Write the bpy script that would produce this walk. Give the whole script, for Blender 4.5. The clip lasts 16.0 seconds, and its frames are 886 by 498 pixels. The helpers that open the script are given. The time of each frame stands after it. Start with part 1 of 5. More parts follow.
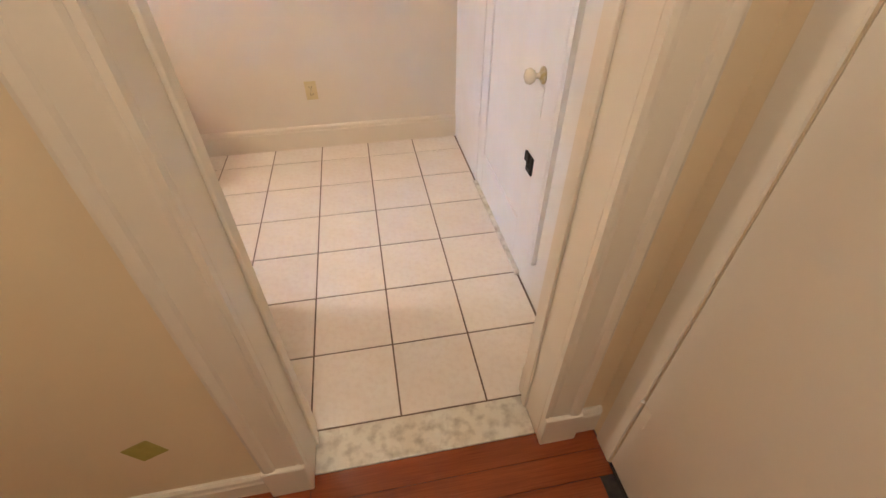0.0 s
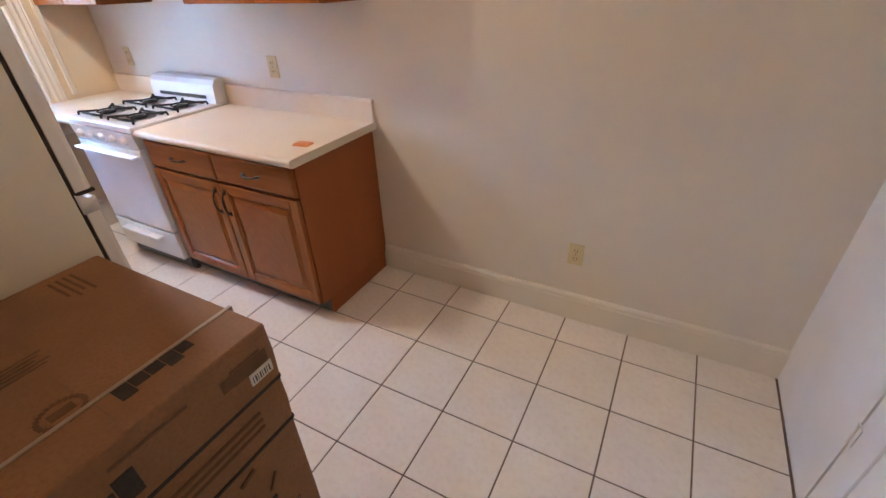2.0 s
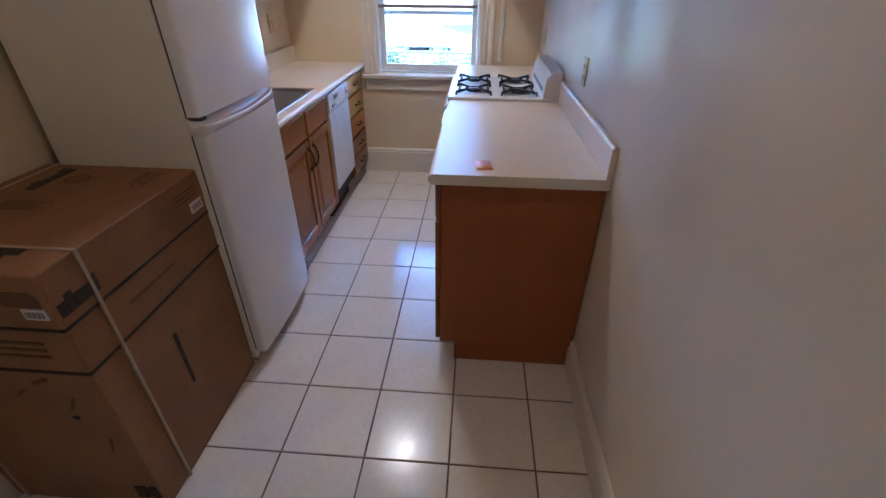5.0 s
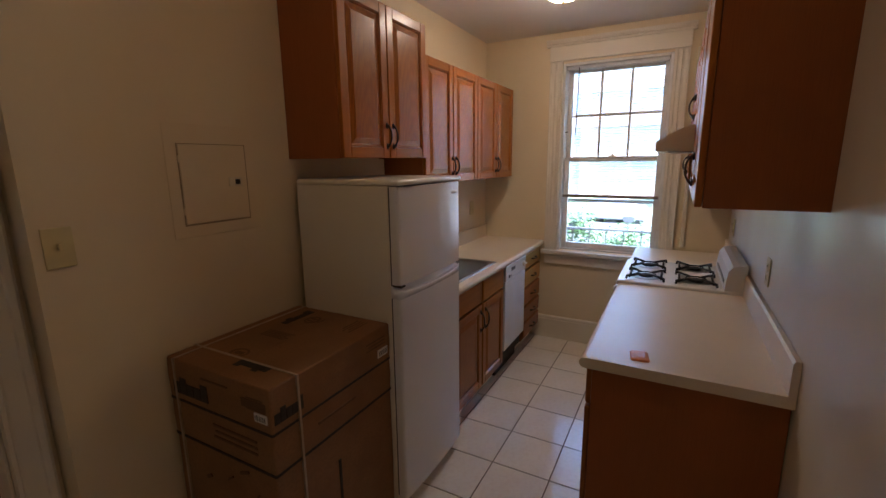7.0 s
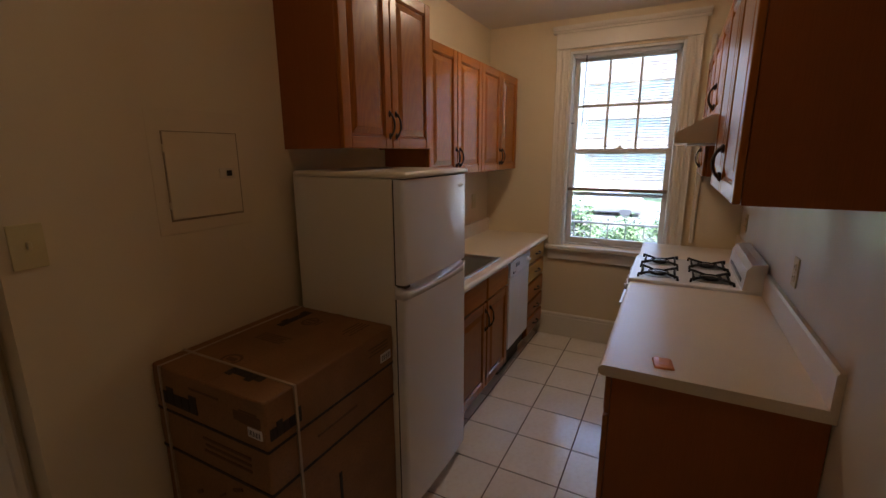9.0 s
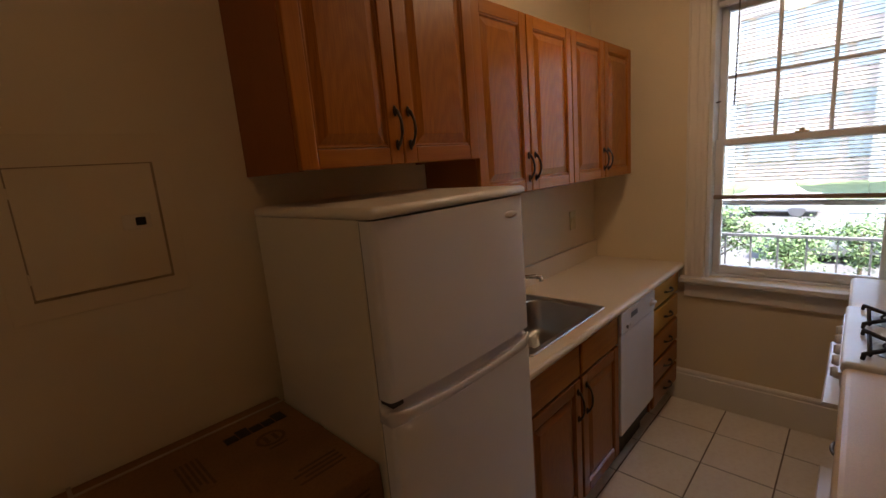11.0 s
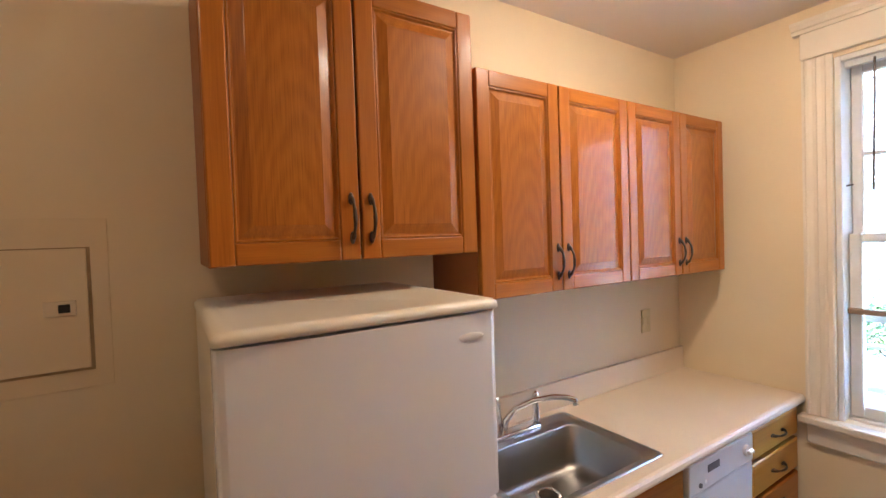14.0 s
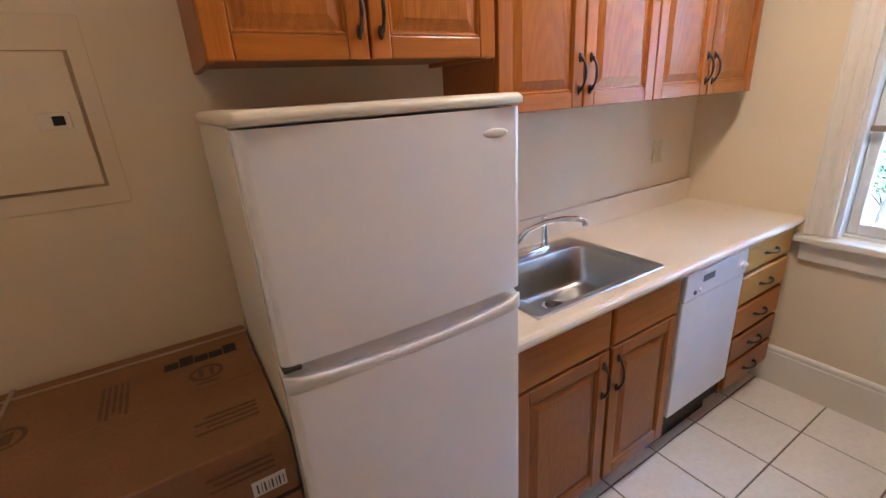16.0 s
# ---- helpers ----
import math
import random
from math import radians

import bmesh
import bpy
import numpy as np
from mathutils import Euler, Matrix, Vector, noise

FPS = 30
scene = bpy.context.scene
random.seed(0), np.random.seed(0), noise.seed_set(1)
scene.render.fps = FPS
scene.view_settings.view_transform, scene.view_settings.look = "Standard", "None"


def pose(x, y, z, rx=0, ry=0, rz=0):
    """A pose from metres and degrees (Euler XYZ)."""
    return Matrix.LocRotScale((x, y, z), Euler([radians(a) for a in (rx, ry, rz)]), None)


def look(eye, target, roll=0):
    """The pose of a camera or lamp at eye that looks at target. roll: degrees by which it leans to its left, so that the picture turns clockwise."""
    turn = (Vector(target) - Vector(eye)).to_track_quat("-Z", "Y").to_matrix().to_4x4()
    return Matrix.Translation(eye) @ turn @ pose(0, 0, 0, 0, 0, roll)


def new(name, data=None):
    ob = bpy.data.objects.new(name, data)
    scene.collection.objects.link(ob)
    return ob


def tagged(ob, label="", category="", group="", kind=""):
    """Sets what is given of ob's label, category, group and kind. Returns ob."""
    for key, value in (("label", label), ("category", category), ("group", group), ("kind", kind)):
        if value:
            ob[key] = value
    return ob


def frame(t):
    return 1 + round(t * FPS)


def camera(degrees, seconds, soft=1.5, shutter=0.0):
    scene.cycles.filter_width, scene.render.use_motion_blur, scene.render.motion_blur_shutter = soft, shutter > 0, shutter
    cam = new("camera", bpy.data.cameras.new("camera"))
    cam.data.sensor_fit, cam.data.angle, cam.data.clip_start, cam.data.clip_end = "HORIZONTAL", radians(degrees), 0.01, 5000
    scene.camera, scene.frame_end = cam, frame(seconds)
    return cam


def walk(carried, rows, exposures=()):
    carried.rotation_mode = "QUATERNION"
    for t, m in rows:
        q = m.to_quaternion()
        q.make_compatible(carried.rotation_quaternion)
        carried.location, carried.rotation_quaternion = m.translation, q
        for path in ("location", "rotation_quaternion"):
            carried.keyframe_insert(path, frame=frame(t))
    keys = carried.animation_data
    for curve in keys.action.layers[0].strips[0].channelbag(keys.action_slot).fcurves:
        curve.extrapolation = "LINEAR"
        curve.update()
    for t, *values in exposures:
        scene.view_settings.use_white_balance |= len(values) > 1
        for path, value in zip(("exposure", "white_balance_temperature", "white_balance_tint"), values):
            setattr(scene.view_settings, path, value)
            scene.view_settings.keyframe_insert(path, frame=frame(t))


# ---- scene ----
cam = camera(91.2, 16.0)
PATH = [
    (0, (-0.306, -2.615, 1.432), (-0.026, -1.137, 0.114), -0.0),
    (0.5, (-0.262, -2.316, 1.468), (-0.17, -0.715, 0.272), -0.1),
    (1, (-0.214, -2.025, 1.476), (-0.477, -0.477, 0.237), -2.8),
    (1.5, (-0.24, -1.788, 1.492), (-0.879, -0.3, 0.317), -1.1),
    (2, (-0.337, -1.632, 1.534), (-1.152, -0.148, 0.47), -2.0),
    (2.5, (-0.333, -1.525, 1.525), (-1.323, -0.166, 0.442), -5.1),
    (3, (-0.185, -1.292, 1.505), (-1.181, 0.072, 0.434), -0.2),
    (3.5, (-0.218, -1.002, 1.469), (-1.369, 0.238, 0.402), -1.3),
    (4, (-0.312, -0.648, 1.459), (-1.662, 0.319, 0.344), -0.7),
    (4.5, (-0.314, -0.366, 1.47), (-1.933, -0.088, 0.33), 1.3),
    (5, (-0.32, -0.271, 1.475), (-2.014, -0.39, 0.418), 0.5),
    (5.2, (-0.321, -0.262, 1.489), (-1.997, -0.618, 0.457), 0.6),
    (7.5, (-0.188, -0.151, 1.606), (-1.918, -1.089, 1.249), -0.8),
    (8, (-0.196, -0.156, 1.595), (-1.932, -1.052, 1.165), 0.1),
    (10.3, (-0.726, -0.429, 1.604), (-2.421, -1.409, 1.194), -2.8),
    (10.5, (-0.837, -0.435, 1.589), (-2.481, -1.531, 1.281), -2.8),
    (11, (-1.113, -0.424, 1.6), (-2.52, -1.796, 1.231), -4.8),
    (11.5, (-1.359, -0.478, 1.58), (-2.644, -1.947, 1.143), -2.5),
    (12, (-1.512, -0.476, 1.588), (-2.6, -2.088, 1.122), -2.9),
    (12.5, (-1.589, -0.437, 1.588), (-2.579, -2.108, 1.113), -2.3),
    (13, (-1.615, -0.418, 1.588), (-2.586, -2.107, 1.139), -2.6),
    (13.5, (-1.619, -0.396, 1.627), (-2.647, -2.094, 1.385), -2.4),
    (14, (-1.597, -0.386, 1.665), (-2.656, -2.082, 1.617), -2.0),
    (14.5, (-1.571, -0.378, 1.687), (-2.641, -2.066, 1.762), -2.2),
    (15, (-1.554, -0.387, 1.674), (-2.646, -2.062, 1.664), -2.0),
    (15.5, (-1.561, -0.411, 1.582), (-2.631, -2.036, 1.121), -2.7),
    (16, (-1.553, -0.427, 1.534), (-2.537, -2.035, 0.865), -3.6),
]
# the clip's camera opens up in the dark hall end, stops down towards the window, and opens again
EXPOSURES = [(0, 6.8, 5300, 10), (0.5, 6.4, 5200, 10), (1.5, 6.1, 5000, 10), (2.5, 6.07, 4650, 10), (3.5, 5.55, 4430, 10), (5, 5.2, 4380, 10), (5.2, 5.1, 4450, 10), (7.3, 4.1, 5600, 12), (8, 4.0, 5700, 12), (10.5, 3.4, 6900, 18), (11, 3.55, 7000, 18), (11.5, 4.4, 7100, 18), (12, 5.05, 6750, 14), (12.5, 5.55, 6150, 12), (14.5, 5.55, 5350, 10), (16, 5.67, 4900, 10)]
walk(cam, [(t, look(eye, target, roll)) for t, eye, target, roll in PATH], EXPOSURES)

# ---------------- world and lights ----------------
SUN_EL, SUN_AZ = 52.0, 15.0
world = bpy.data.worlds.new("world")
scene.world = world
world.use_nodes = True
wn = world.node_tree
sky = wn.nodes.new("ShaderNodeTexSky")
sky.sky_type, sky.sun_disc = "NISHITA", False
sky.sun_elevation, sky.sun_rotation = radians(SUN_EL), radians(SUN_AZ)
wn.links.new(sky.outputs[0], wn.nodes["Background"].inputs[0])
wn.nodes["Background"].inputs[1].default_value = 0.15
sun_data = bpy.data.lights.new("sun", "SUN")
sun_data.energy, sun_data.angle, sun_data.color = 2.5, radians(0.5), (1.0, 0.98, 0.95)
sun = new("sun", sun_data)
_a, _e = radians(SUN_AZ), radians(SUN_EL)
sun.matrix_world = look((0, 0, 30), Vector((0, 0, 30)) - Vector((math.sin(_a) * math.cos(_e), math.cos(_a) * math.cos(_e), math.sin(_e))))
LAMP_GLOW = 3.0      # glass dome of the ceiling lamps
LAMP_COLOUR = (1.0, 0.74, 0.48)


# ---------------- materials ----------------
def mat(name, colour, rough=0.5, metal=0.0, spot=None, spot_scale=3.0, grain=None, grain_scale=60.0, bump=0.0, bump_scale=80.0,
        coat=0.0, rough_var=0.0, stretch=(1, 1, 1), each=0.0, spec=0.5):
    """A principled surface: a broad stain colour, a fine grain colour, relief, and a change of tone from object to object."""
    m = bpy.data.materials.new(name)
    m.use_nodes = True
    nt = m.node_tree
    b = nt.nodes["Principled BSDF"]
    b.inputs["Base Color"].default_value = (*colour, 1)
    b.inputs["Roughness"].default_value, b.inputs["Metallic"].default_value = rough, metal
    b.inputs["Coat Weight"].default_value = coat
    b.inputs["Coat Roughness"].default_value = 0.15
    b.inputs["Specular IOR Level"].default_value = spec
    tc = nt.nodes.new("ShaderNodeTexCoord")
    mp = nt.nodes.new("ShaderNodeMapping")
    mp.inputs["Scale"].default_value = stretch
    nt.links.new(tc.outputs["Object"], mp.inputs["Vector"])

    def noise_node(s, detail=4.0):
        n = nt.nodes.new("ShaderNodeTexNoise")
        n.inputs["Scale"].default_value, n.inputs["Detail"].default_value = s, detail
        nt.links.new(mp.outputs[0], n.inputs["Vector"])
        return n.outputs["Fac"]

    def blend(fac, a, c2, lo=0.35, hi=0.65):
        r = nt.nodes.new("ShaderNodeMapRange")
        r.inputs["From Min"].default_value, r.inputs["From Max"].default_value = lo, hi
        nt.links.new(fac, r.inputs["Value"])
        x = nt.nodes.new("ShaderNodeMix")
        x.data_type = "RGBA"
        nt.links.new(r.outputs[0], x.inputs[0])
        if isinstance(a, tuple):
            x.inputs[6].default_value = (*a, 1)
        else:
            nt.links.new(a, x.inputs[6])
        x.inputs[7].default_value = (*c2, 1)
        return x.outputs[2]

    col = colour
    if spot:
        col = blend(noise_node(spot_scale), col, spot)
    if grain:
        col = blend(noise_node(grain_scale, 6.0), col, grain, 0.45, 0.85)
    if each:
        oi = nt.nodes.new("ShaderNodeObjectInfo")
        hs = nt.nodes.new("ShaderNodeHueSaturation")
        r = nt.nodes.new("ShaderNodeMapRange")
        r.inputs["To Min"].default_value, r.inputs["To Max"].default_value = 1 - each, 1 + each
        nt.links.new(oi.outputs["Random"], r.inputs["Value"])
        nt.links.new(r.outputs[0], hs.inputs["Value"])
        if isinstance(col, tuple):
            hs.inputs["Color"].default_value = (*col, 1)
        else:
            nt.links.new(col, hs.inputs["Color"])
        col = hs.outputs[0]
    if not isinstance(col, tuple):
        nt.links.new(col, b.inputs["Base Color"])
    if rough_var:
        r = nt.nodes.new("ShaderNodeMapRange")
        r.inputs["From Min"].default_value, r.inputs["From Max"].default_value = 0.3, 0.7
        r.inputs["To Min"].default_value, r.inputs["To Max"].default_value = max(0.02, rough - rough_var), rough + rough_var
        nt.links.new(noise_node(spot_scale * 2.3), r.inputs["Value"])
        nt.links.new(r.outputs[0], b.inputs["Roughness"])
    if bump:
        bp = nt.nodes.new("ShaderNodeBump")
        bp.inputs["Strength"].default_value, bp.inputs["Distance"].default_value = bump, 0.004
        nt.links.new(noise_node(bump_scale, 3.0), bp.inputs["Height"])
        nt.links.new(bp.outputs[0], b.inputs["Normal"])
    return m


def wood(name, light, dark, along="z", rough=0.38, figure=0.5, coat=0.25, arched=False):
    """Oiled oak: long pores, wavy or arched growth figure, tone varied from piece to piece."""
    m = bpy.data.materials.new(name)
    m.use_nodes = True
    nt = m.node_tree
    b = nt.nodes["Principled BSDF"]
    tc = nt.nodes.new("ShaderNodeTexCoord")
    oi = nt.nodes.new("ShaderNodeObjectInfo")
    off = nt.nodes.new("ShaderNodeVectorMath")
    off.operation = "MULTIPLY_ADD"
    comb = nt.nodes.new("ShaderNodeCombineXYZ")
    for i in range(3):
        nt.links.new(oi.outputs["Random"], comb.inputs[i])
    nt.links.new(comb.outputs[0], off.inputs[0])
    off.inputs[1].default_value = (7, 5, 9)
    nt.links.new(tc.outputs["Object"], off.inputs[2])

    def mapped(long, across):
        mp = nt.nodes.new("ShaderNodeMapping")
        mp.inputs["Scale"].default_value = {"z": (across, across, long), "x": (long, across, across), "y": (across, long, across)}[along]
        nt.links.new(off.outputs[0], mp.inputs["Vector"])
        return mp.outputs[0]

    pores = nt.nodes.new("ShaderNodeTexNoise")
    pores.inputs["Scale"].default_value, pores.inputs["Detail"].default_value = 1.0, 5.0
    nt.links.new(mapped(9, 360), pores.inputs["Vector"])
    fig = nt.nodes.new("ShaderNodeTexWave")
    fig.wave_type, fig.bands_direction = "BANDS", "X" if along != "x" else "Z"
    fig.inputs["Scale"].default_value, fig.inputs["Distortion"].default_value = 1.0, 14.0
    fig.inputs["Detail"].default_value, fig.inputs["Detail Scale"].default_value = 3.0, 0.8
    if arched:
        # flat-sawn board: growth rings cut into tall arches
        fig.wave_type, fig.rings_direction = "RINGS", "Y"
        fig.inputs["Scale"].default_value, fig.inputs["Distortion"].default_value = 3.6, 5.0
        fig.inputs["Detail"].default_value, fig.inputs["Detail Scale"].default_value = 4.0, 1.6
        arch = nt.nodes.new("ShaderNodeMapping")
        arch.inputs["Location"].default_value, arch.inputs["Scale"].default_value = (-0.56, 0, 0.12), (1.25, 0, 0.62)
        shift = nt.nodes.new("ShaderNodeVectorMath")
        shift.operation = "MULTIPLY_ADD"
        shift.inputs[1].default_value = (0.22, 0, 0.5)
        nt.links.new(comb.outputs[0], shift.inputs[0])
        nt.links.new(tc.outputs["Generated"], shift.inputs[2])
        nt.links.new(shift.outputs[0], arch.inputs["Vector"])
        nt.links.new(arch.outputs[0], fig.inputs["Vector"])
    else:
        nt.links.new(mapped(0.9, 7), fig.inputs["Vector"])
    big = nt.nodes.new("ShaderNodeTexNoise")
    big.inputs["Scale"].default_value = 1.0
    nt.links.new(mapped(1.5, 6), big.inputs["Vector"])
    s = nt.nodes.new("ShaderNodeMath")
    s.operation = "MULTIPLY_ADD"
    nt.links.new(fig.outputs["Fac"], s.inputs[0])
    s.inputs[1].default_value = figure * 0.28
    nt.links.new(pores.outputs["Fac"], s.inputs[2])
    s2 = nt.nodes.new("ShaderNodeMath")
    s2.operation = "MULTIPLY_ADD"
    nt.links.new(big.outputs["Fac"], s2.inputs[0])
    s2.inputs[1].default_value = 0.5
    nt.links.new(s.outputs[0], s2.inputs[2])
    r = nt.nodes.new("ShaderNodeMapRange")
    r.inputs["From Min"].default_value, r.inputs["From Max"].default_value = 0.45, 1.3
    nt.links.new(s2.outputs[0], r.inputs["Value"])
    x = nt.nodes.new("ShaderNodeMix")
    x.data_type = "RGBA"
    x.inputs[6].default_value, x.inputs[7].default_value = (*light, 1), (*dark, 1)
    nt.links.new(r.outputs[0], x.inputs[0])
    hs = nt.nodes.new("ShaderNodeHueSaturation")
    rv = nt.nodes.new("ShaderNodeMapRange")
    rv.inputs["To Min"].default_value, rv.inputs["To Max"].default_value = 0.95, 1.05
    nt.links.new(oi.outputs["Random"], rv.inputs["Value"])
    nt.links.new(rv.outputs[0], hs.inputs["Value"])
    nt.links.new(x.outputs[2], hs.inputs["Color"])
    nt.links.new(hs.outputs[0], b.inputs["Base Color"])
    b.inputs["Roughness"].default_value, b.inputs["Coat Weight"].default_value, b.inputs["Coat Roughness"].default_value = rough, coat, 0.16
    b.inputs["Specular IOR Level"].default_value = 0.22
    bp = nt.nodes.new("ShaderNodeBump")
    bp.inputs["Strength"].default_value, bp.inputs["Distance"].default_value = 0.12, 0.002
    nt.links.new(pores.outputs["Fac"], bp.inputs["Height"])
    nt.links.new(bp.outputs[0], b.inputs["Normal"])
    return m


def glow(name, colour, strength):
    m = bpy.data.materials.new(name)
    m.use_nodes = True
    b = m.node_tree.nodes["Principled BSDF"]
    b.inputs["Base Color"].default_value = (0.9, 0.85, 0.75, 1)
    b.inputs["Emission Color"].default_value, b.inputs["Emission Strength"].default_value = (*colour, 1), strength
    return m


def clear_glass(name):
    m = bpy.data.materials.new(name)
    m.use_nodes = True
    b = m.node_tree.nodes["Principled BSDF"]
    b.inputs["Base Color"].default_value = (0.97, 0.99, 1, 1)
    b.inputs["Transmission Weight"].default_value, b.inputs["Roughness"].default_value, b.inputs["IOR"].default_value = 1.0, 0.0, 1.45
    return m


WALL = mat("cream_wall_paint", (0.78, 0.66, 0.45), 0.55, spot=(0.74, 0.61, 0.40), spot_scale=1.3, bump=0.10, bump_scale=45, rough_var=0.08)
SATIN = mat("satin_wall_paint", (0.74, 0.68, 0.57), 0.40, spot=(0.70, 0.63, 0.52), spot_scale=1.6, bump=0.05, bump_scale=14, rough_var=0.12)
CEIL = mat("ceiling_paint", (0.78, 0.74, 0.68), 0.8, spot=(0.74, 0.69, 0.62), spot_scale=1.1, bump=0.1, bump_scale=60)
TRIM = mat("gloss_trim_paint", (0.77, 0.71, 0.60), 0.35, spot=(0.74, 0.675, 0.555), spot_scale=3, bump=0.04, bump_scale=30)
DOORW = mat("white_door_paint", (0.82, 0.81, 0.79), 0.35, spot=(0.77, 0.75, 0.71), spot_scale=3, bump=0.12, bump_scale=25)
GROUT = mat("dark_grout", (0.13, 0.09, 0.065), 0.9, spot=(0.20, 0.15, 0.11), spot_scale=5, bump=0.3, bump_scale=150)
TILE = mat("glazed_floor_tile", (0.82, 0.76, 0.68), 0.19, spot=(0.78, 0.71, 0.62), spot_scale=7, grain=(0.73, 0.65, 0.56), grain_scale=45, bump=0.05, bump_scale=26, rough_var=0.05, each=0.03)
MARBLE = mat("marble", (0.76, 0.73, 0.63), 0.3, spot=(0.66, 0.61, 0.50), spot_scale=9, grain=(0.30, 0.25, 0.18), grain_scale=26, bump=0.1)
PLANK = wood("dark_stained_plank", (0.30, 0.075, 0.020), (0.14, 0.030, 0.008), "x", 0.18, 0.6, 0.5)
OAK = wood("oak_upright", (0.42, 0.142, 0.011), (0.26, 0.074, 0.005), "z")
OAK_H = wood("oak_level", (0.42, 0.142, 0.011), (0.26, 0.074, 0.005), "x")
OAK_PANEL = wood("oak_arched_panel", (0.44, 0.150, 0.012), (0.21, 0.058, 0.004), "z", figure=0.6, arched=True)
BROWN_PANEL = wood("brown_arched_panel", (0.36, 0.125, 0.018), (0.19, 0.055, 0.007), "z", 0.36, 0.4, arched=True)
BROWN = wood("brown_oak_upright", (0.35, 0.120, 0.017), (0.21, 0.062, 0.008), "z", 0.36)
BROWN_H = wood("brown_oak_level", (0.35, 0.120, 0.017), (0.21, 0.062, 0.008), "x", 0.36)
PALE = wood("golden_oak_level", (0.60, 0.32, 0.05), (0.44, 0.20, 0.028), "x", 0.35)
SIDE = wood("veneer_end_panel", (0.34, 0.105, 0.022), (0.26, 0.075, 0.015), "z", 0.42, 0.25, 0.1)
LAMINATE = mat("beige_laminate", (0.73, 0.62, 0.47), 0.38, spot=(0.70, 0.585, 0.435), spot_scale=3, grain=(0.62, 0.51, 0.37), grain_scale=300, bump=0.03, bump_scale=300)
FRIDGE = mat("white_enamel", (0.81, 0.79, 0.77), 0.17, spot=(0.78, 0.76, 0.73), spot_scale=2, bump=0.06, bump_scale=330)
FRIDGE_SIDE = mat("aged_white_enamel", (0.79, 0.73, 0.60), 0.30, spot=(0.75, 0.69, 0.55), spot_scale=2, bump=0.10, bump_scale=300)
WHITE = mat("white_appliance", (0.78, 0.78, 0.78), 0.25, spot=(0.74, 0.73, 0.72), spot_scale=4)
CREAMP = mat("ivory_plastic", (0.68, 0.58, 0.31), 0.35, spot=(0.62, 0.52, 0.27), spot_scale=9)
PANELP = mat("painted_steel_panel", (0.78, 0.66, 0.45), 0.42, spot=(0.74, 0.61, 0.40), spot_scale=4, bump=0.06, bump_scale=60)
GAPP = mat("panel_gap_shade", (0.42, 0.32, 0.20), 0.8, spot=(0.32, 0.23, 0.13), spot_scale=20)
STEEL = mat("brushed_steel", (0.44, 0.43, 0.41), 0.32, 1.0, spot=(0.40, 0.39, 0.37), spot_scale=4)
CHROME = mat("chrome", (0.82, 0.82, 0.82), 0.08, 1.0, spot=(0.74, 0.74, 0.74), spot_scale=30)
IRON = mat("wrought_iron", (0.045, 0.032, 0.024), 0.38, 0.7, spot=(0.09, 0.065, 0.045), spot_scale=60, bump=0.2, bump_scale=200)
BLACK = mat("black_cast_iron", (0.010, 0.010, 0.011), 0.75, spot=(0.02, 0.019, 0.018), spot_scale=50, bump=0.2, bump_scale=150)
DARK = mat("dark_gap", (0.025, 0.02, 0.017), 0.8, spot=(0.05, 0.04, 0.03), spot_scale=30)
GREYK = mat("grey_rubber", (0.09, 0.09, 0.095), 0.6, spot=(0.13, 0.13, 0.13), spot_scale=20)
CARD = mat("corrugated_cardboard", (0.27, 0.130, 0.046), 0.65, spot=(0.21, 0.098, 0.034), spot_scale=5, grain=(0.19, 0.088, 0.03), grain_scale=120, bump=0.08, bump_scale=40)
INK = mat("black_ink", (0.018, 0.014, 0.012), 0.7, spot=(0.035, 0.026, 0.02), spot_scale=60)
FAINT = mat("faded_brown_ink", (0.12, 0.058, 0.022), 0.75, spot=(0.15, 0.072, 0.028), spot_scale=50)
PAPER = mat("white_label_paper", (0.72, 0.68, 0.60), 0.6, spot=(0.66, 0.62, 0.55), spot_scale=30)
TAPE = mat("strap_plastic", (0.44, 0.34, 0.23), 0.3, spot=(0.36, 0.26, 0.16), spot_scale=20)
OLIVE = mat("yellow_masking_tape", (0.42, 0.38, 0.10), 0.7, spot=(0.36, 0.32, 0.08), spot_scale=30)
ORANGE = mat("orange_packet", (0.70, 0.25, 0.06), 0.35, spot=(0.6, 0.2, 0.05), spot_scale=40, bump=0.3, bump_scale=60)
BRASS = mat("worn_brass", (0.52, 0.40, 0.16), 0.35, 0.8, spot=(0.62, 0.56, 0.42), spot_scale=50)
KNOB = mat("cream_porcelain", (0.78, 0.70, 0.55), 0.2, spot=(0.74, 0.64, 0.48), spot_scale=25)
SASH = mat("white_sash_paint", (0.76, 0.75, 0.72), 0.35, spot=(0.68, 0.66, 0.61), spot_scale=8, bump=0.08, bump_scale=40)
ALU = mat("grey_aluminium", (0.42, 0.45, 0.48), 0.4, 0.3, spot=(0.48, 0.50, 0.52), spot_scale=10)
SLAT = mat("white_blind_slat", (0.74, 0.73, 0.70), 0.4, spot=(0.68, 0.66, 0.61), spot_scale=12)
snt = SLAT.node_tree
tl, mx = snt.nodes.new("ShaderNodeBsdfTranslucent"), snt.nodes.new("ShaderNodeMixShader")
tl.inputs["Color"].default_value, mx.inputs[0].default_value = (0.8, 0.78, 0.74, 1), 0.45
snt.links.new(snt.nodes["Principled BSDF"].outputs[0], mx.inputs[1])
snt.links.new(tl.outputs[0], mx.inputs[2])
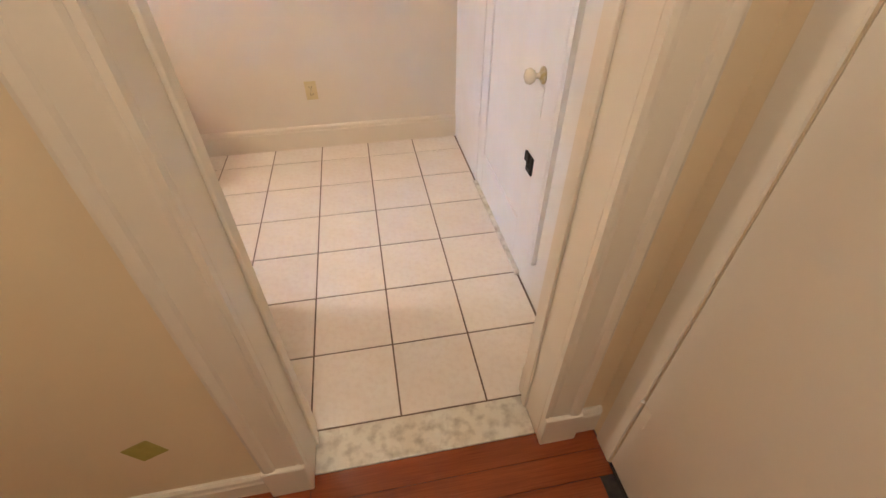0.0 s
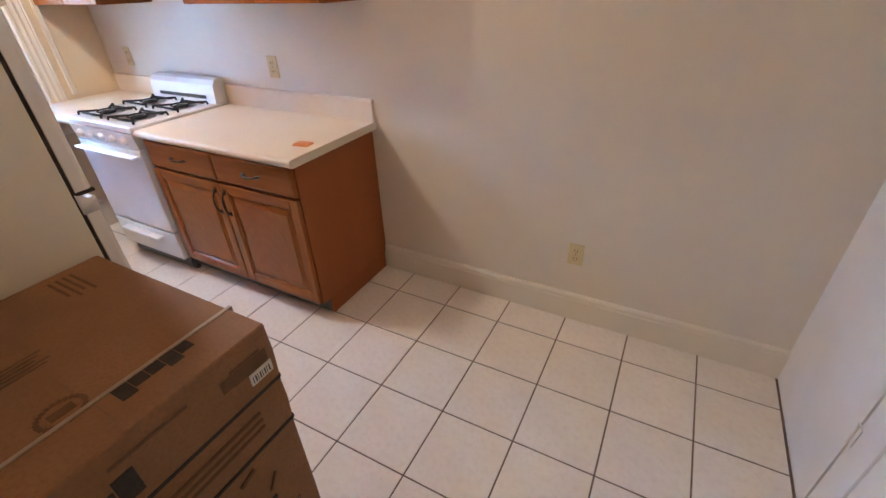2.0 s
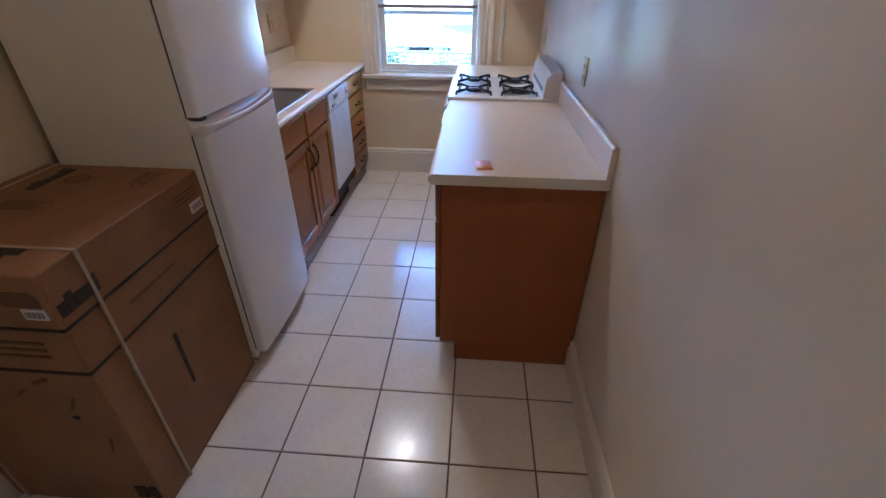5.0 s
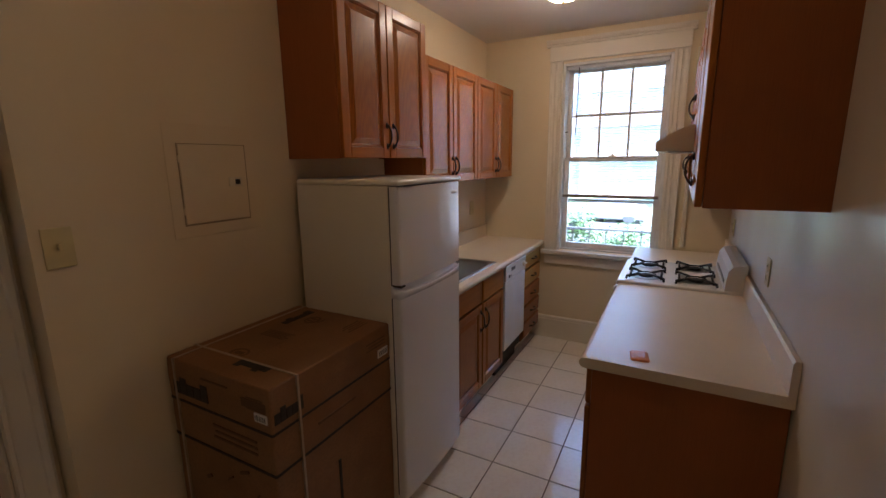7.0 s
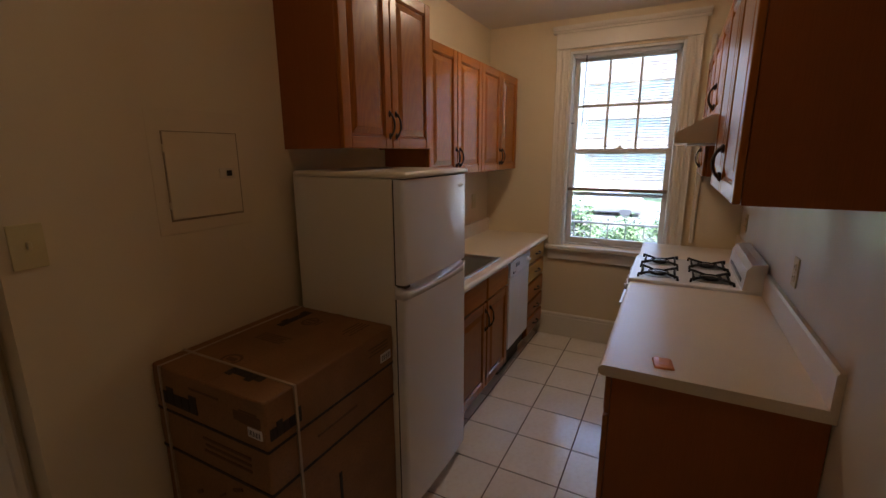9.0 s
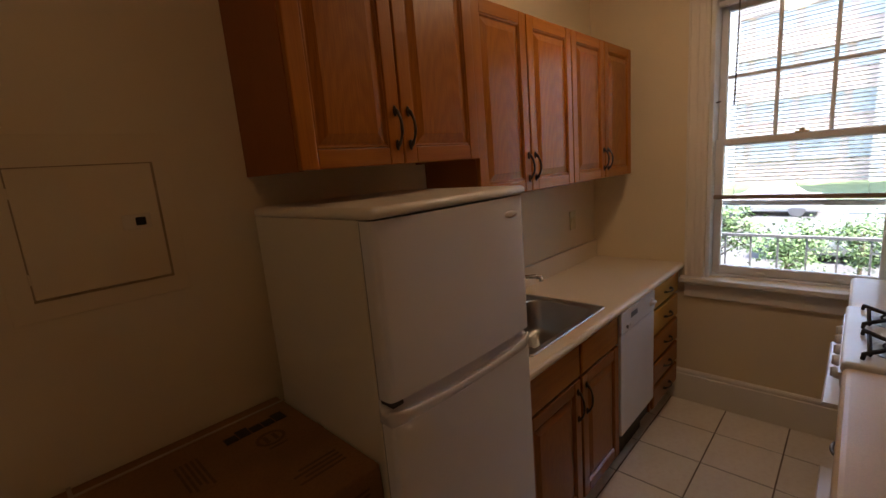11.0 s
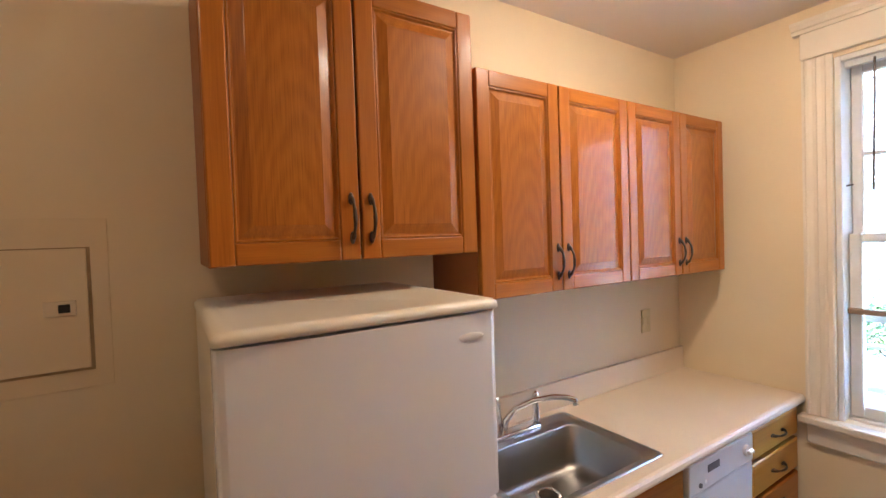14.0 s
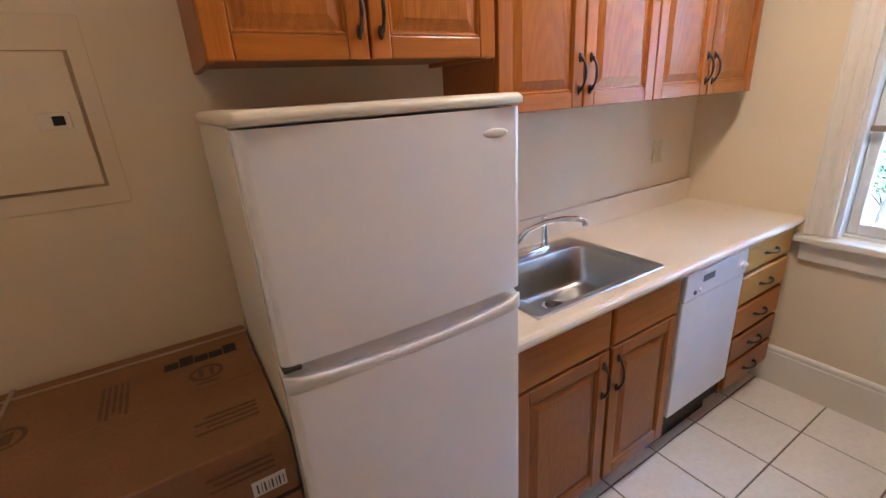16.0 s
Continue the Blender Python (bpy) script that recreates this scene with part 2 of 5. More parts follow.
snt.links.new(mx.outputs[0], snt.nodes["Material Output"].inputs["Surface"])
RAILB = mat("taupe_bottom_rail", (0.30, 0.23, 0.18), 0.5, spot=(0.25, 0.19, 0.14), spot_scale=12)
GLASS = clear_glass("window_glass")
DOME = glow("lit_frosted_glass", LAMP_COLOUR, LAMP_GLOW)
DOME_HALL = glow("lit_frosted_glass_hall", (1.0, 0.78, 0.54), LAMP_GLOW * 0.33)
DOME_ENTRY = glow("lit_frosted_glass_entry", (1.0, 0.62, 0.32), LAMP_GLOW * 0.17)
FENCE = mat("dull_dark_steel", (0.12, 0.12, 0.125), 0.5, 0.3, spot=(0.16, 0.15, 0.145), spot_scale=8)
CONCRETE = mat("pale_concrete", (0.46, 0.46, 0.46), 0.85, spot=(0.39, 0.39, 0.39), spot_scale=0.4, bump=0.2, bump_scale=20)
ASPHALT = mat("asphalt", (0.07, 0.07, 0.073), 0.9, spot=(0.10, 0.10, 0.10), spot_scale=0.5, bump=0.3, bump_scale=40)
GRASS = mat("lawn", (0.10, 0.15, 0.06), 0.9, spot=(0.13, 0.17, 0.08), spot_scale=0.8, bump=0.4, bump_scale=30)
FOLIAGE = mat("foliage", (0.09, 0.16, 0.055), 0.7, spot=(0.12, 0.19, 0.075), spot_scale=0.7)
BARK = mat("bark", (0.16, 0.11, 0.08), 0.9, spot=(0.1, 0.07, 0.05), spot_scale=6, bump=0.5, bump_scale=20)
BRICK = mat("weathered_pink_brick", (0.46, 0.35, 0.31), 0.85, spot=(0.40, 0.29, 0.25), spot_scale=0.5, grain=(0.52, 0.43, 0.39), grain_scale=9, bump=0.2, bump_scale=20)
PANE = mat("far_window_glass", (0.30, 0.32, 0.34), 0.2, spot=(0.36, 0.38, 0.40), spot_scale=0.4)
CARP = [mat("car_paint_silver", (0.45, 0.46, 0.48), 0.25, 0.3, spot=(0.4, 0.41, 0.43), spot_scale=1), mat("car_paint_dark", (0.05, 0.06, 0.08), 0.25, 0.2, spot=(0.07, 0.08, 0.1), spot_scale=1),
        mat("car_paint_white", (0.72, 0.72, 0.72), 0.25, spot=(0.66, 0.66, 0.66), spot_scale=1)]


# ---------------- shapes ----------------
def bx(lo, hi, bev=0.002, seg=1):
    """A box between two corners with rounded edges."""
    lo, hi = [min(a, b) for a, b in zip(lo, hi)], [max(a, b) for a, b in zip(lo, hi)]
    bm = bmesh.new()
    bmesh.ops.create_cube(bm, size=1)
    for v in bm.verts:
        v.co = Vector([l + (c + 0.5) * (h - l) for c, l, h in zip(v.co, lo, hi)])
    bev = min(bev, 0.45 * min(h - l for l, h in zip(lo, hi)))
    if bev > 0:
        bmesh.ops.bevel(bm, geom=bm.edges[:], offset=bev, segments=seg, affect="EDGES", profile=0.5)
    return bm


def join(*bms):
    out = bmesh.new()
    for b in bms:
        me = bpy.data.meshes.new("tmp")
        b.to_mesh(me)
        b.free()
        out.from_mesh(me)
        bpy.data.meshes.remove(me)
    return out


def slot(bm, i):
    for f in bm.faces:
        f.material_index = i
    return bm


def moved(bm, m):
    bm.transform(m)
    return bm


def rings(loops, cap0=True, cap1=True):
    """A skin over loops of equally many points."""
    bm = bmesh.new()
    vs = [[bm.verts.new(p) for p in loop] for loop in loops]
    n = len(vs[0])
    for a, b in zip(vs, vs[1:]):
        for i in range(n):
            bm.faces.new((a[i], a[(i + 1) % n], b[(i + 1) % n], b[i]))
    if cap0:
        bm.faces.new(vs[0][::-1])
    if cap1:
        bm.faces.new(vs[-1])
    bmesh.ops.recalc_face_normals(bm, faces=bm.faces[:])
    return bm


def tube(pts, radii, n=8):
    pts = [Vector(p) for p in pts]
    if not isinstance(radii, (list, tuple)):
        radii = [radii] * len(pts)
    loops, up = [], Vector((0.13, 0.31, 0.94))
    for i, p in enumerate(pts):
        d = (pts[min(i + 1, len(pts) - 1)] - pts[max(i - 1, 0)]).normalized()
        s = d.cross(up)
        if s.length < 0.1:
            s = d.cross(Vector((1, 0, 0)))
        s.normalize()
        u = s.cross(d)
        loops.append([p + radii[i] * (math.cos(2 * math.pi * k / n) * s + math.sin(2 * math.pi * k / n) * u) for k in range(n)])
    return rings(loops)


def lathe(profile, n=24, centre=(0, 0, 0), axis="z"):
    """A turned shape from (radius, height) pairs."""
    loops = []
    for r, h in profile:
        ring = []
        for k in range(n):
            a = 2 * math.pi * k / n
            c, s = r * math.cos(a), r * math.sin(a)
            ring.append(Vector({"z": (c, s, h), "y": (c, h, s), "x": (h, c, s)}[axis]) + Vector(centre))
        loops.append(ring)
    return rings(loops)


def rounded(cx, cy, w, d, r, z, n=5):
    """A rounded rectangle as a loop at the height z."""
    out = []
    for sx, sy, a0 in ((1, 1, 0), (-1, 1, 90), (-1, -1, 180), (1, -1, 270)):
        for k in range(n):
            a = radians(a0 + 90 * k / (n - 1))
            out.append((cx + sx * (w / 2 - r) + r * math.cos(a), cy + sy * (d / 2 - r) + r * math.sin(a), z))
    return out


def place(ob):
    p = Vector()
    while ob:
        p += ob.location
        ob = ob.parent
    return p


def part(name, bm, material, parent=None, label="", smooth=False):
    """Links a bmesh, given in the world's metres, as one mesh object under its thing."""
    me = bpy.data.meshes.new(name)
    if parent is not None:
        bm.transform(Matrix.Translation(-place(parent)))
    for f in bm.faces:
        f.smooth = smooth
    bm.to_mesh(me)
    bm.free()
    for m in material if isinstance(material, (list, tuple)) else (material,):
        me.materials.append(m)
    ob = new(name, me)
    ob.parent = parent
    if label:
        tagged(ob, label)
    return ob


def thing(name, at, label, category, group="", kind=""):
    ob = new(name)
    ob.location = at
    ob.empty_display_size = 0.1
    return tagged(ob, label, category, group, kind)


def built(name, bm, material, label, category, kind="structure", smooth=False):
    return tagged(part(name, bm, material, None, "", smooth), label, category, "", kind)


# ---------------- the large structure ----------------
T = 0.308
XW, XE, YS, YN, ZC = -3.99, 0.313, -1.745, 0.2, 2.61
HALL_Y, HALL_XE, HALL_XW, HALL_YS = -2.0, 0.33, -1.7, -4.3
DX0, DX1, DH = -0.597, 0.128, 2.05           # kitchen doorway
YT, DXA = -1.855, -0.705                      # kitchen face of the thin wall round the doorway, and where it steps back
WY0, WY1, WZ0, WZ1 = -1.066, -0.262, 0.825, 2.37   # window opening
CY0, CY1, CH = -1.255, -0.43, 2.04           # closet door


def slab(*boxes):
    return join(*[bx(a, b, 0) for a, b in boxes])


built("wall_south", slab(((XW - 0.25, HALL_Y, 0), (DXA, YS, ZC)), ((DXA, HALL_Y, 0), (DX0 - 0.018, YT, ZC)), ((DX1 + 0.018, HALL_Y, 0), (0.55, YT, ZC)), ((DX0 - 0.018, HALL_Y, DH + 0.018), (DX1 + 0.018, YT, ZC))), WALL, "cream painted plaster wall with a doorway to the hall", "wall")
built("wall_north", slab(((XW - 0.25, YN, 0), (0.55, YN + 0.2, ZC))), SATIN, "cream satin painted plaster wall behind the stove", "wall")
built("wall_west", slab(((XW - 0.25, YS, 0), (XW, WY0, ZC)), ((XW - 0.25, WY1, 0), (XW, YN, ZC)), ((XW - 0.25, WY0, 0), (XW, WY1, WZ0)), ((XW - 0.25, WY0, WZ1), (XW, WY1, ZC))), WALL, "cream painted plaster wall round the window", "wall")
built("wall_east", slab(((XE, YT, 0), (0.55, CY0 - 0.003, ZC)), ((XE, CY1 + 0.006, 0), (0.55, YN, ZC)), ((XE, CY0 - 0.003, CH), (0.55, CY1 + 0.006, ZC))), DOORW, "white painted wall with a closet door", "wall")
built("wall_closet", slab(((0.55, -1.86, 0), (0.62, 0.2, ZC))), WALL, "plain plaster wall at the back of the closet", "wall")
built("wall_hall_east", slab(((HALL_XE, HALL_YS, 0), (0.55, -2.99, ZC)), ((HALL_XE, -2.13, 0), (0.55, HALL_Y, ZC)), ((HALL_XE, -2.99, 2.05), (0.55, -2.13, ZC)), ((0.45, -2.99, 0), (0.55, -2.13, 2.05))), WALL, "cream painted hall wall with a closed door", "wall")
built("wall_hall_west", slab(((HALL_XW - 0.15, HALL_YS, 0), (HALL_XW, HALL_Y, ZC))), WALL, "cream painted plaster hall wall", "wall")
built("wall_hall_south", slab(((HALL_XW - 0.15, HALL_YS - 0.15, 0), (0.55, HALL_YS, ZC))), WALL, "cream painted plaster hall end wall", "wall")
built("ceiling", slab(((XW - 0.25, YS - 0.255, ZC), (0.62, YN + 0.2, ZC + 0.12))), CEIL, "matt off-white plaster ceiling", "ceiling")
built("ceiling_hall", slab(((HALL_XW - 0.15, HALL_YS - 0.15, ZC), (0.62, HALL_Y, ZC + 0.12))), CEIL, "matt off-white plaster hall ceiling", "ceiling")
floor = built("floor", slab(((XW - 0.25, -1.9895, -0.15), (0.62, YN + 0.2, -0.0035))), GROUT, "kitchen floor of cream tiles with dark grout", "floor")
hall_floor = built("floor_hall", slab(((HALL_XW - 0.15, HALL_YS - 0.15, -0.15), (0.62, -1.99, -0.004))), DARK, "dark red-brown stained wooden hall floor", "floor")
built("door_threshold", bx((DX0, -1.993, -0.1), (DX1, -1.852, 0.004), 0.004, 2), MARBLE, "worn veined marble threshold in the doorway", "threshold")


def skirting(name, a, b, h, normal, label):
    """A baseboard with a stepped and rounded top between two points of a wall's foot."""
    a, b, n = Vector(a), Vector(b), Vector(normal)
    prof = [(0, 0), (0.018, 0), (0.018, h - 0.035), (0.014, h - 0.028), (0.017, h - 0.02), (0.015, h - 0.008), (0.008, h), (0, h)]
    loops = [[p + n * d + Vector((0, 0, z)) for d, z in prof] for p in (a, b)]
    return built(name, rings(loops), TRIM, label, "baseboard")


skirting("baseboard_north", (-1.738, YN, 0), (XE, YN, 0), 0.155, (0, -1, 0), "cream painted baseboard with a moulded top edge")
skirting("baseboard_west", (XW, -1.26, 0), (XW, YN, 0), 0.21, (1, 0, 0), "tall cream painted baseboard under the window")
skirting("baseboard_south", (-0.71, YS, 0), (-1.64, YS, 0), 0.155, (0, 1, 0), "cream painted baseboard with a moulded top edge")
skirting("baseboard_hall_left", (-0.725, HALL_Y, 0), (HALL_XW, HALL_Y, 0), 0.10, (0, -1, 0), "low cream painted hall baseboard")
skirting("baseboard_hall_right", (HALL_XE, HALL_Y, 0), (0.255, HALL_Y, 0), 0.13, (0, -1, 0), "low cream painted hall baseboard")


def casing(name, x0, x1, y, sign, h, label, w=0.115):
    """A moulded door casing round an opening in a wall that runs along x."""
    th = thing(name, ((x0 + x1) / 2, y, 0), label, "door casing", kind="structure")
    prof = [(0, 0), (0, 0.020), (0.012, 0.022), (0.016, 0.016), (0.024, 0.020), (0.080, 0.020), (0.086, 0.027), (0.105, 0.030), (0.115, 0.026), (0.115, 0)]
    prof = [(u * w / 0.115, d) for u, d in prof]
    for nm, x, s in (("casing_left", x0, -1), ("casing_right", x1, 1)):
        part(nm, rings([[(x + s * u, y + sign * d, z) for u, d in prof] for z in (0.15, h)]), TRIM, th)
        part("plinth_block", bx((x, y, 0), (x + s * (w + 0.008), y + sign * 0.034, 0.15), 0.003), TRIM, th)
    part("head_casing", rings([[(x, y + sign * d, h + u) for u, d in prof] for x in (x0 - w, x1 + w)]), TRIM, th)
    return th


casing("door_casing_kitchen", DX0, DX1 - 0.002, YT + 0.001, 1, DH, "cream painted moulded casing round the kitchen doorway", 0.09)
casing("door_casing_hall", DX0, DX1, HALL_Y - 0.001, -1, DH, "cream painted moulded casing on the hall side")
jamb = thing("door_jamb", (DX0, -1.87, 0), "cream painted door lining of the kitchen doorway", "door jamb", kind="structure")
part("jamb_side", bx((DX0 - 0.018, HALL_Y, 0.0), (DX0, YT, DH), 0.002), TRIM, jamb)
part("jamb_side", bx((DX1, HALL_Y, 0.0), (DX1 + 0.018, YT, DH), 0.002), TRIM, jamb)
part("jamb_head", bx((DX0, HALL_Y, DH), (DX1, YT, DH + 0.018), 0.002), TRIM, jamb)
part("stop", bx((DX0, -1.90, 0.006), (DX0 + 0.010, -1.865, DH), 0.002), TRIM, jamb)
part("stop", bx((DX1 - 0.010, -1.90, 0.006), (DX1, -1.865, DH), 0.002), TRIM, jamb)

# window wall trim: fluted casing, capped head, stool and apron
wt = thing("window_casing", (XW, -0.66, 0.8), "cream painted fluted window casing with a capped head", "window casing", kind="structure")
CW = 0.102
flute = [(0, 0), (0, 0.016), (0.005, 0.020), (0.020, 0.020)]
for k in range(2):
    u = 0.024 + k * 0.031
    flute += [(u, 0.015), (u + 0.012, 0.0135), (u + 0.023, 0.018), (u + 0.027, 0.020)]
flute += [(0.090, 0.020), (0.094, 0.026), (CW, 0.026), (CW, 0)]
for nm, y, s in (("side_casing", WY0, -1), ("side_casing", WY1, 1)):
    part(nm, rings([[(XW + d, y + s * u, z) for u, d in flute] for z in (0.83, 2.385)]), TRIM, wt)
part("head_casing", bx((XW, WY0 - CW - 0.004, 2.387), (XW + 0.028, WY1 + CW + 0.004, 2.50), 0.003), TRIM, wt)
capp = [(0, 2.50), (0.034, 2.50), (0.040, 2.512), (0.036, 2.52), (0.055, 2.535), (0.058, 2.548), (0, 2.552)]
part("head_cap", rings([[(XW + d, y, z) for d, z in capp] for y in (WY0 - CW - 0.03, WY1 + CW + 0.03)]), TRIM, wt)
part("stool", bx((XW - 0.05, WY0 - CW - 0.025, 0.792), (XW + 0.055, WY1 + CW + 0.025, 0.824), 0.008, 3), TRIM, wt, "painted window stool")
part("apron", bx((XW, WY0 - CW, 0.70), (XW + 0.02, WY1 + CW, 0.791), 0.004), TRIM, wt)
part("pipe_cover", bx((XW, -0.115, 0.93), (XW + 0.02, -0.085, 2.38), 0.004), TRIM, wt)

# double-hung window
win = thing("window_1", (XW - 0.1, -0.66, WZ0), "white double-hung window, six panes above one", "window", kind="structure")
for nm, a, b in (("frame_side", (XW - 0.22, WY0, WZ0), (XW - 0.005, WY0 + 0.022, WZ1)), ("frame_side", (XW - 0.22, WY1 - 0.022, WZ0), (XW - 0.005, WY1, WZ1)),
                 ("frame_head", (XW - 0.22, WY0 + 0.022, WZ1 - 0.022), (XW - 0.005, WY1 - 0.022, WZ1)), ("frame_sill", (XW - 0.26, WY0 + 0.022, WZ0 - 0.02), (XW - 0.052, WY1 - 0.022, WZ0 + 0.012))):
    part(nm, bx(a, b, 0.003), SASH, win)
A, B = WY0 + 0.024, WY1 - 0.024


def sash(x, z0, z1, stile, bottom, top, cols, rows):
    s = part("sash_frame", join(bx((x - 0.018, A, z0), (x + 0.018, A + stile, z1), 0.004), bx((x - 0.018, B - stile, z0), (x + 0.018, B, z1), 0.004),
                                bx((x - 0.0178, A + stile, z0), (x + 0.0178, B - stile, z0 + bottom), 0.004), bx((x - 0.0178, A + stile, z1 - top), (x + 0.0178, B - stile, z1), 0.004)), SASH, win)
    y0, y1, a, b = A + stile, B - stile, z0 + bottom, z1 - top
    for i in range(1, cols):
        y = y0 + (y1 - y0) * i / cols
        part("muntin", bx((x - 0.012, y - 0.009, a), (x + 0.012, y + 0.009, b), 0.004), SASH, s)
    for j in range(1, rows):
        z = a + (b - a) * j / rows
        part("muntin", bx((x - 0.0115, y0, z - 0.009), (x + 0.0115, y1, z + 0.009), 0.004), SASH, s)
    for i in range(cols):
        for j in range(rows):
            p = part("pane", bx((x - 0.002, y0 + (y1 - y0) * i / cols, a + (b - a) * j / rows), (x + 0.002, y0 + (y1 - y0) * (i + 1) / cols, a + (b - a) * (j + 1) / rows), 0), GLASS, s)
            p.visible_shadow = False
    return s


sash(XW - 0.135, 1.585, WZ1 - 0.023, 0.036, 0.034, 0.04, 3, 2)
sash(XW - 0.09, WZ0 + 0.014, 1.625, 0.040, 0.050, 0.034, 1, 1)
part("sash_lock", join(bx((XW - 0.115, -0.69, 1.625), (XW - 0.08, -0.63, 1.635), 0.003), lathe([(0.004, 1.63), (0.012, 1.632), (0.012, 1.645), (0.004, 1.65)], 12, (XW - 0.095, -0.66, 0))), BRASS, win)
for y in (-0.80, -0.47):
    part("sash_lift", bx((XW - 0.072, y - 0.02, WZ0 + 0.03), (XW - 0.055, y + 0.02, WZ0 + 0.04), 0.003), SASH, win)
part("sash_pin", tube([(XW - 0.06, WY0 + 0.022, 1.83), (XW - 0.05, WY0 + 0.045, 1.832)], 0.004), IRON, win)
storm = thing("storm_window", (XW - 0.2, -0.66, WZ0), "grey aluminium storm window outside the sashes", "storm window", kind="structure")
for a, b in (((XW - 0.205, A, 1.235), (XW - 0.185, B, 1.265)), ((XW - 0.205, A, WZ0 + 0.014), (XW - 0.185, A + 0.02, WZ1 - 0.023)), ((XW - 0.205, B - 0.02, WZ0 + 0.014), (XW - 0.185, B, WZ1 - 0.023))):
    part("storm_rail", bx(a, b, 0.002), ALU, storm)

# ---------------- ceiling lamps ----------------
def ceiling_lamp(x, y, glass):
    th = thing("ceiling_lamp", (x, y, ZC), "lit flush-mounted ceiling lamp with a frosted glass dome", "ceiling lamp")
    part("dome", lathe([(0.002, ZC - 0.115), (0.03, ZC - 0.113), (0.07, ZC - 0.103), (0.098, ZC - 0.083), (0.115, ZC - 0.055), (0.118, ZC - 0.04)], 32, (x, y, 0)), glass, th, "glowing frosted glass dome", True)
    part("canopy", lathe([(0.135, ZC - 0.001), (0.140, ZC - 0.01), (0.138, ZC - 0.03), (0.130, ZC - 0.036), (0.130, ZC - 0.044), (0.08, ZC - 0.044)], 32, (x, y, 0)), BRASS, th, "metal canopy", True)
    part("finial", lathe([(0.002, ZC - 0.135), (0.007, ZC - 0.13), (0.010, ZC - 0.122), (0.006, ZC - 0.116), (0.006, ZC - 0.112)], 16, (x, y, 0)), BRASS, th, "", True)


ceiling_lamp(-2.93, -0.83, DOME)
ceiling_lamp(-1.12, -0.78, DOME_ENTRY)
ceiling_lamp(-0.45, -2.95, DOME_HALL)


# ---------------- cabinets ----------------
def pull(p, length, up=True, out=(0, 1, 0)):
    """A wrought-iron bow pull with leaf-shaped feet."""
    p, o = Vector(p), Vector(out)
    d = Vector((0, 0, 1)) if up else Vector((1, 0, 0))
    pts, rad = [], []
    for k in range(13):
        u = -1 + 2 * k / 12
        bow = 0.024 * (1 - abs(u) ** 2.6) + 0.005
        pts.append(p + d * (u * length / 2) + o * bow)
        rad.append(0.003 + 0.0022 * (1 - abs(u)) + (0.003 if abs(u) > 0.8 else 0))
    feet = []
    for s in (-1, 1):
        c = p + d * (s * length * 0.46)
        f = bmesh.new()
        bmesh.ops.create_uvsphere(f, u_segments=10, v_segments=6, radius=1)
        sc = [0.007, 0.007, 0.007]
        sc[2 if up else 0] = 0.016
        sc[1] = 0.005
        f.transform(Matrix.Translation(c + o * 0.004) @ Matrix.Diagonal((*sc, 1)))
        feet.append(f)
    return join(tube(pts, rad, 8), *feet)


def raised_panel(a0, a1, b0, b1, yf, s, thick):
    """The raised field of a door between its stiles and rails."""
    loops = []
    for ins, d in ((0.001, thick - 0.001), (0.001, 0.004), (0.004, 0.0035), (0.008, 0.010), (0.012, 0.0105), (0.036, 0.0025), (0.038, 0.0015)):
        loops.append([(a0 + ins, yf - s * d, b0 + ins), (a1 - ins, yf - s * d, b0 + ins), (a1 - ins, yf - s * d, b1 - ins), (a0 + ins, yf - s * d, b1 - ins)])
    return rings(loops)


def door(th, x0, x1, z0, z1, yf, s, mats, pull_x, pull_z, plen=0.105, thick=0.020, fw=0.050):
    """A raised-panel door whose face is at yf and looks along s (+1 or -1 in y)."""
    yb = yf - s * thick
    d = part("door", raised_panel(x0 + fw, x1 - fw, z0 + fw, z1 - fw, yf, s, thick), mats[2], th)
    part("stile", bx((x0, yb, z0), (x0 + fw, yf, z1), 0.004, 2), mats[0], d)
    part("stile", bx((x1 - fw, yb, z0), (x1, yf, z1), 0.004, 2), mats[0], d)
    part("rail", bx((x0 + fw, yb, z0), (x1 - fw, yf - s * 0.0006, z0 + fw), 0.004, 2), mats[1], d)
    part("rail", bx((x0 + fw, yb, z1 - fw), (x1 - fw, yf - s * 0.0006, z1), 0.004, 2), mats[1], d)
    part("handle", pull((pull_x, yf, pull_z), plen, True, (0, s, 0)), IRON, d, "dark wrought-iron bow handle", True)
    return d


def drawer(th, x0, x1, z0, z1, yf, s, material, handle=True, name="drawer"):
    lip = [(0, 0.020), (0, 0.006), (0.004, 0.002), (0.010, 0.0)]
    loops = [[(x0 + i, yf - s * d, z0 + i), (x1 - i, yf - s * d, z0 + i), (x1 - i, yf - s * d, z1 - i), (x0 + i, yf - s * d, z1 - i)] for i, d in lip]
    d = part(name, rings(loops), material, th)
    if handle:
        part("handle", pull(((x0 + x1) / 2, yf, (z0 + z1) / 2), 0.105, False, (0, s, 0)), IRON, d, "dark wrought-iron bow handle", True)
    return d


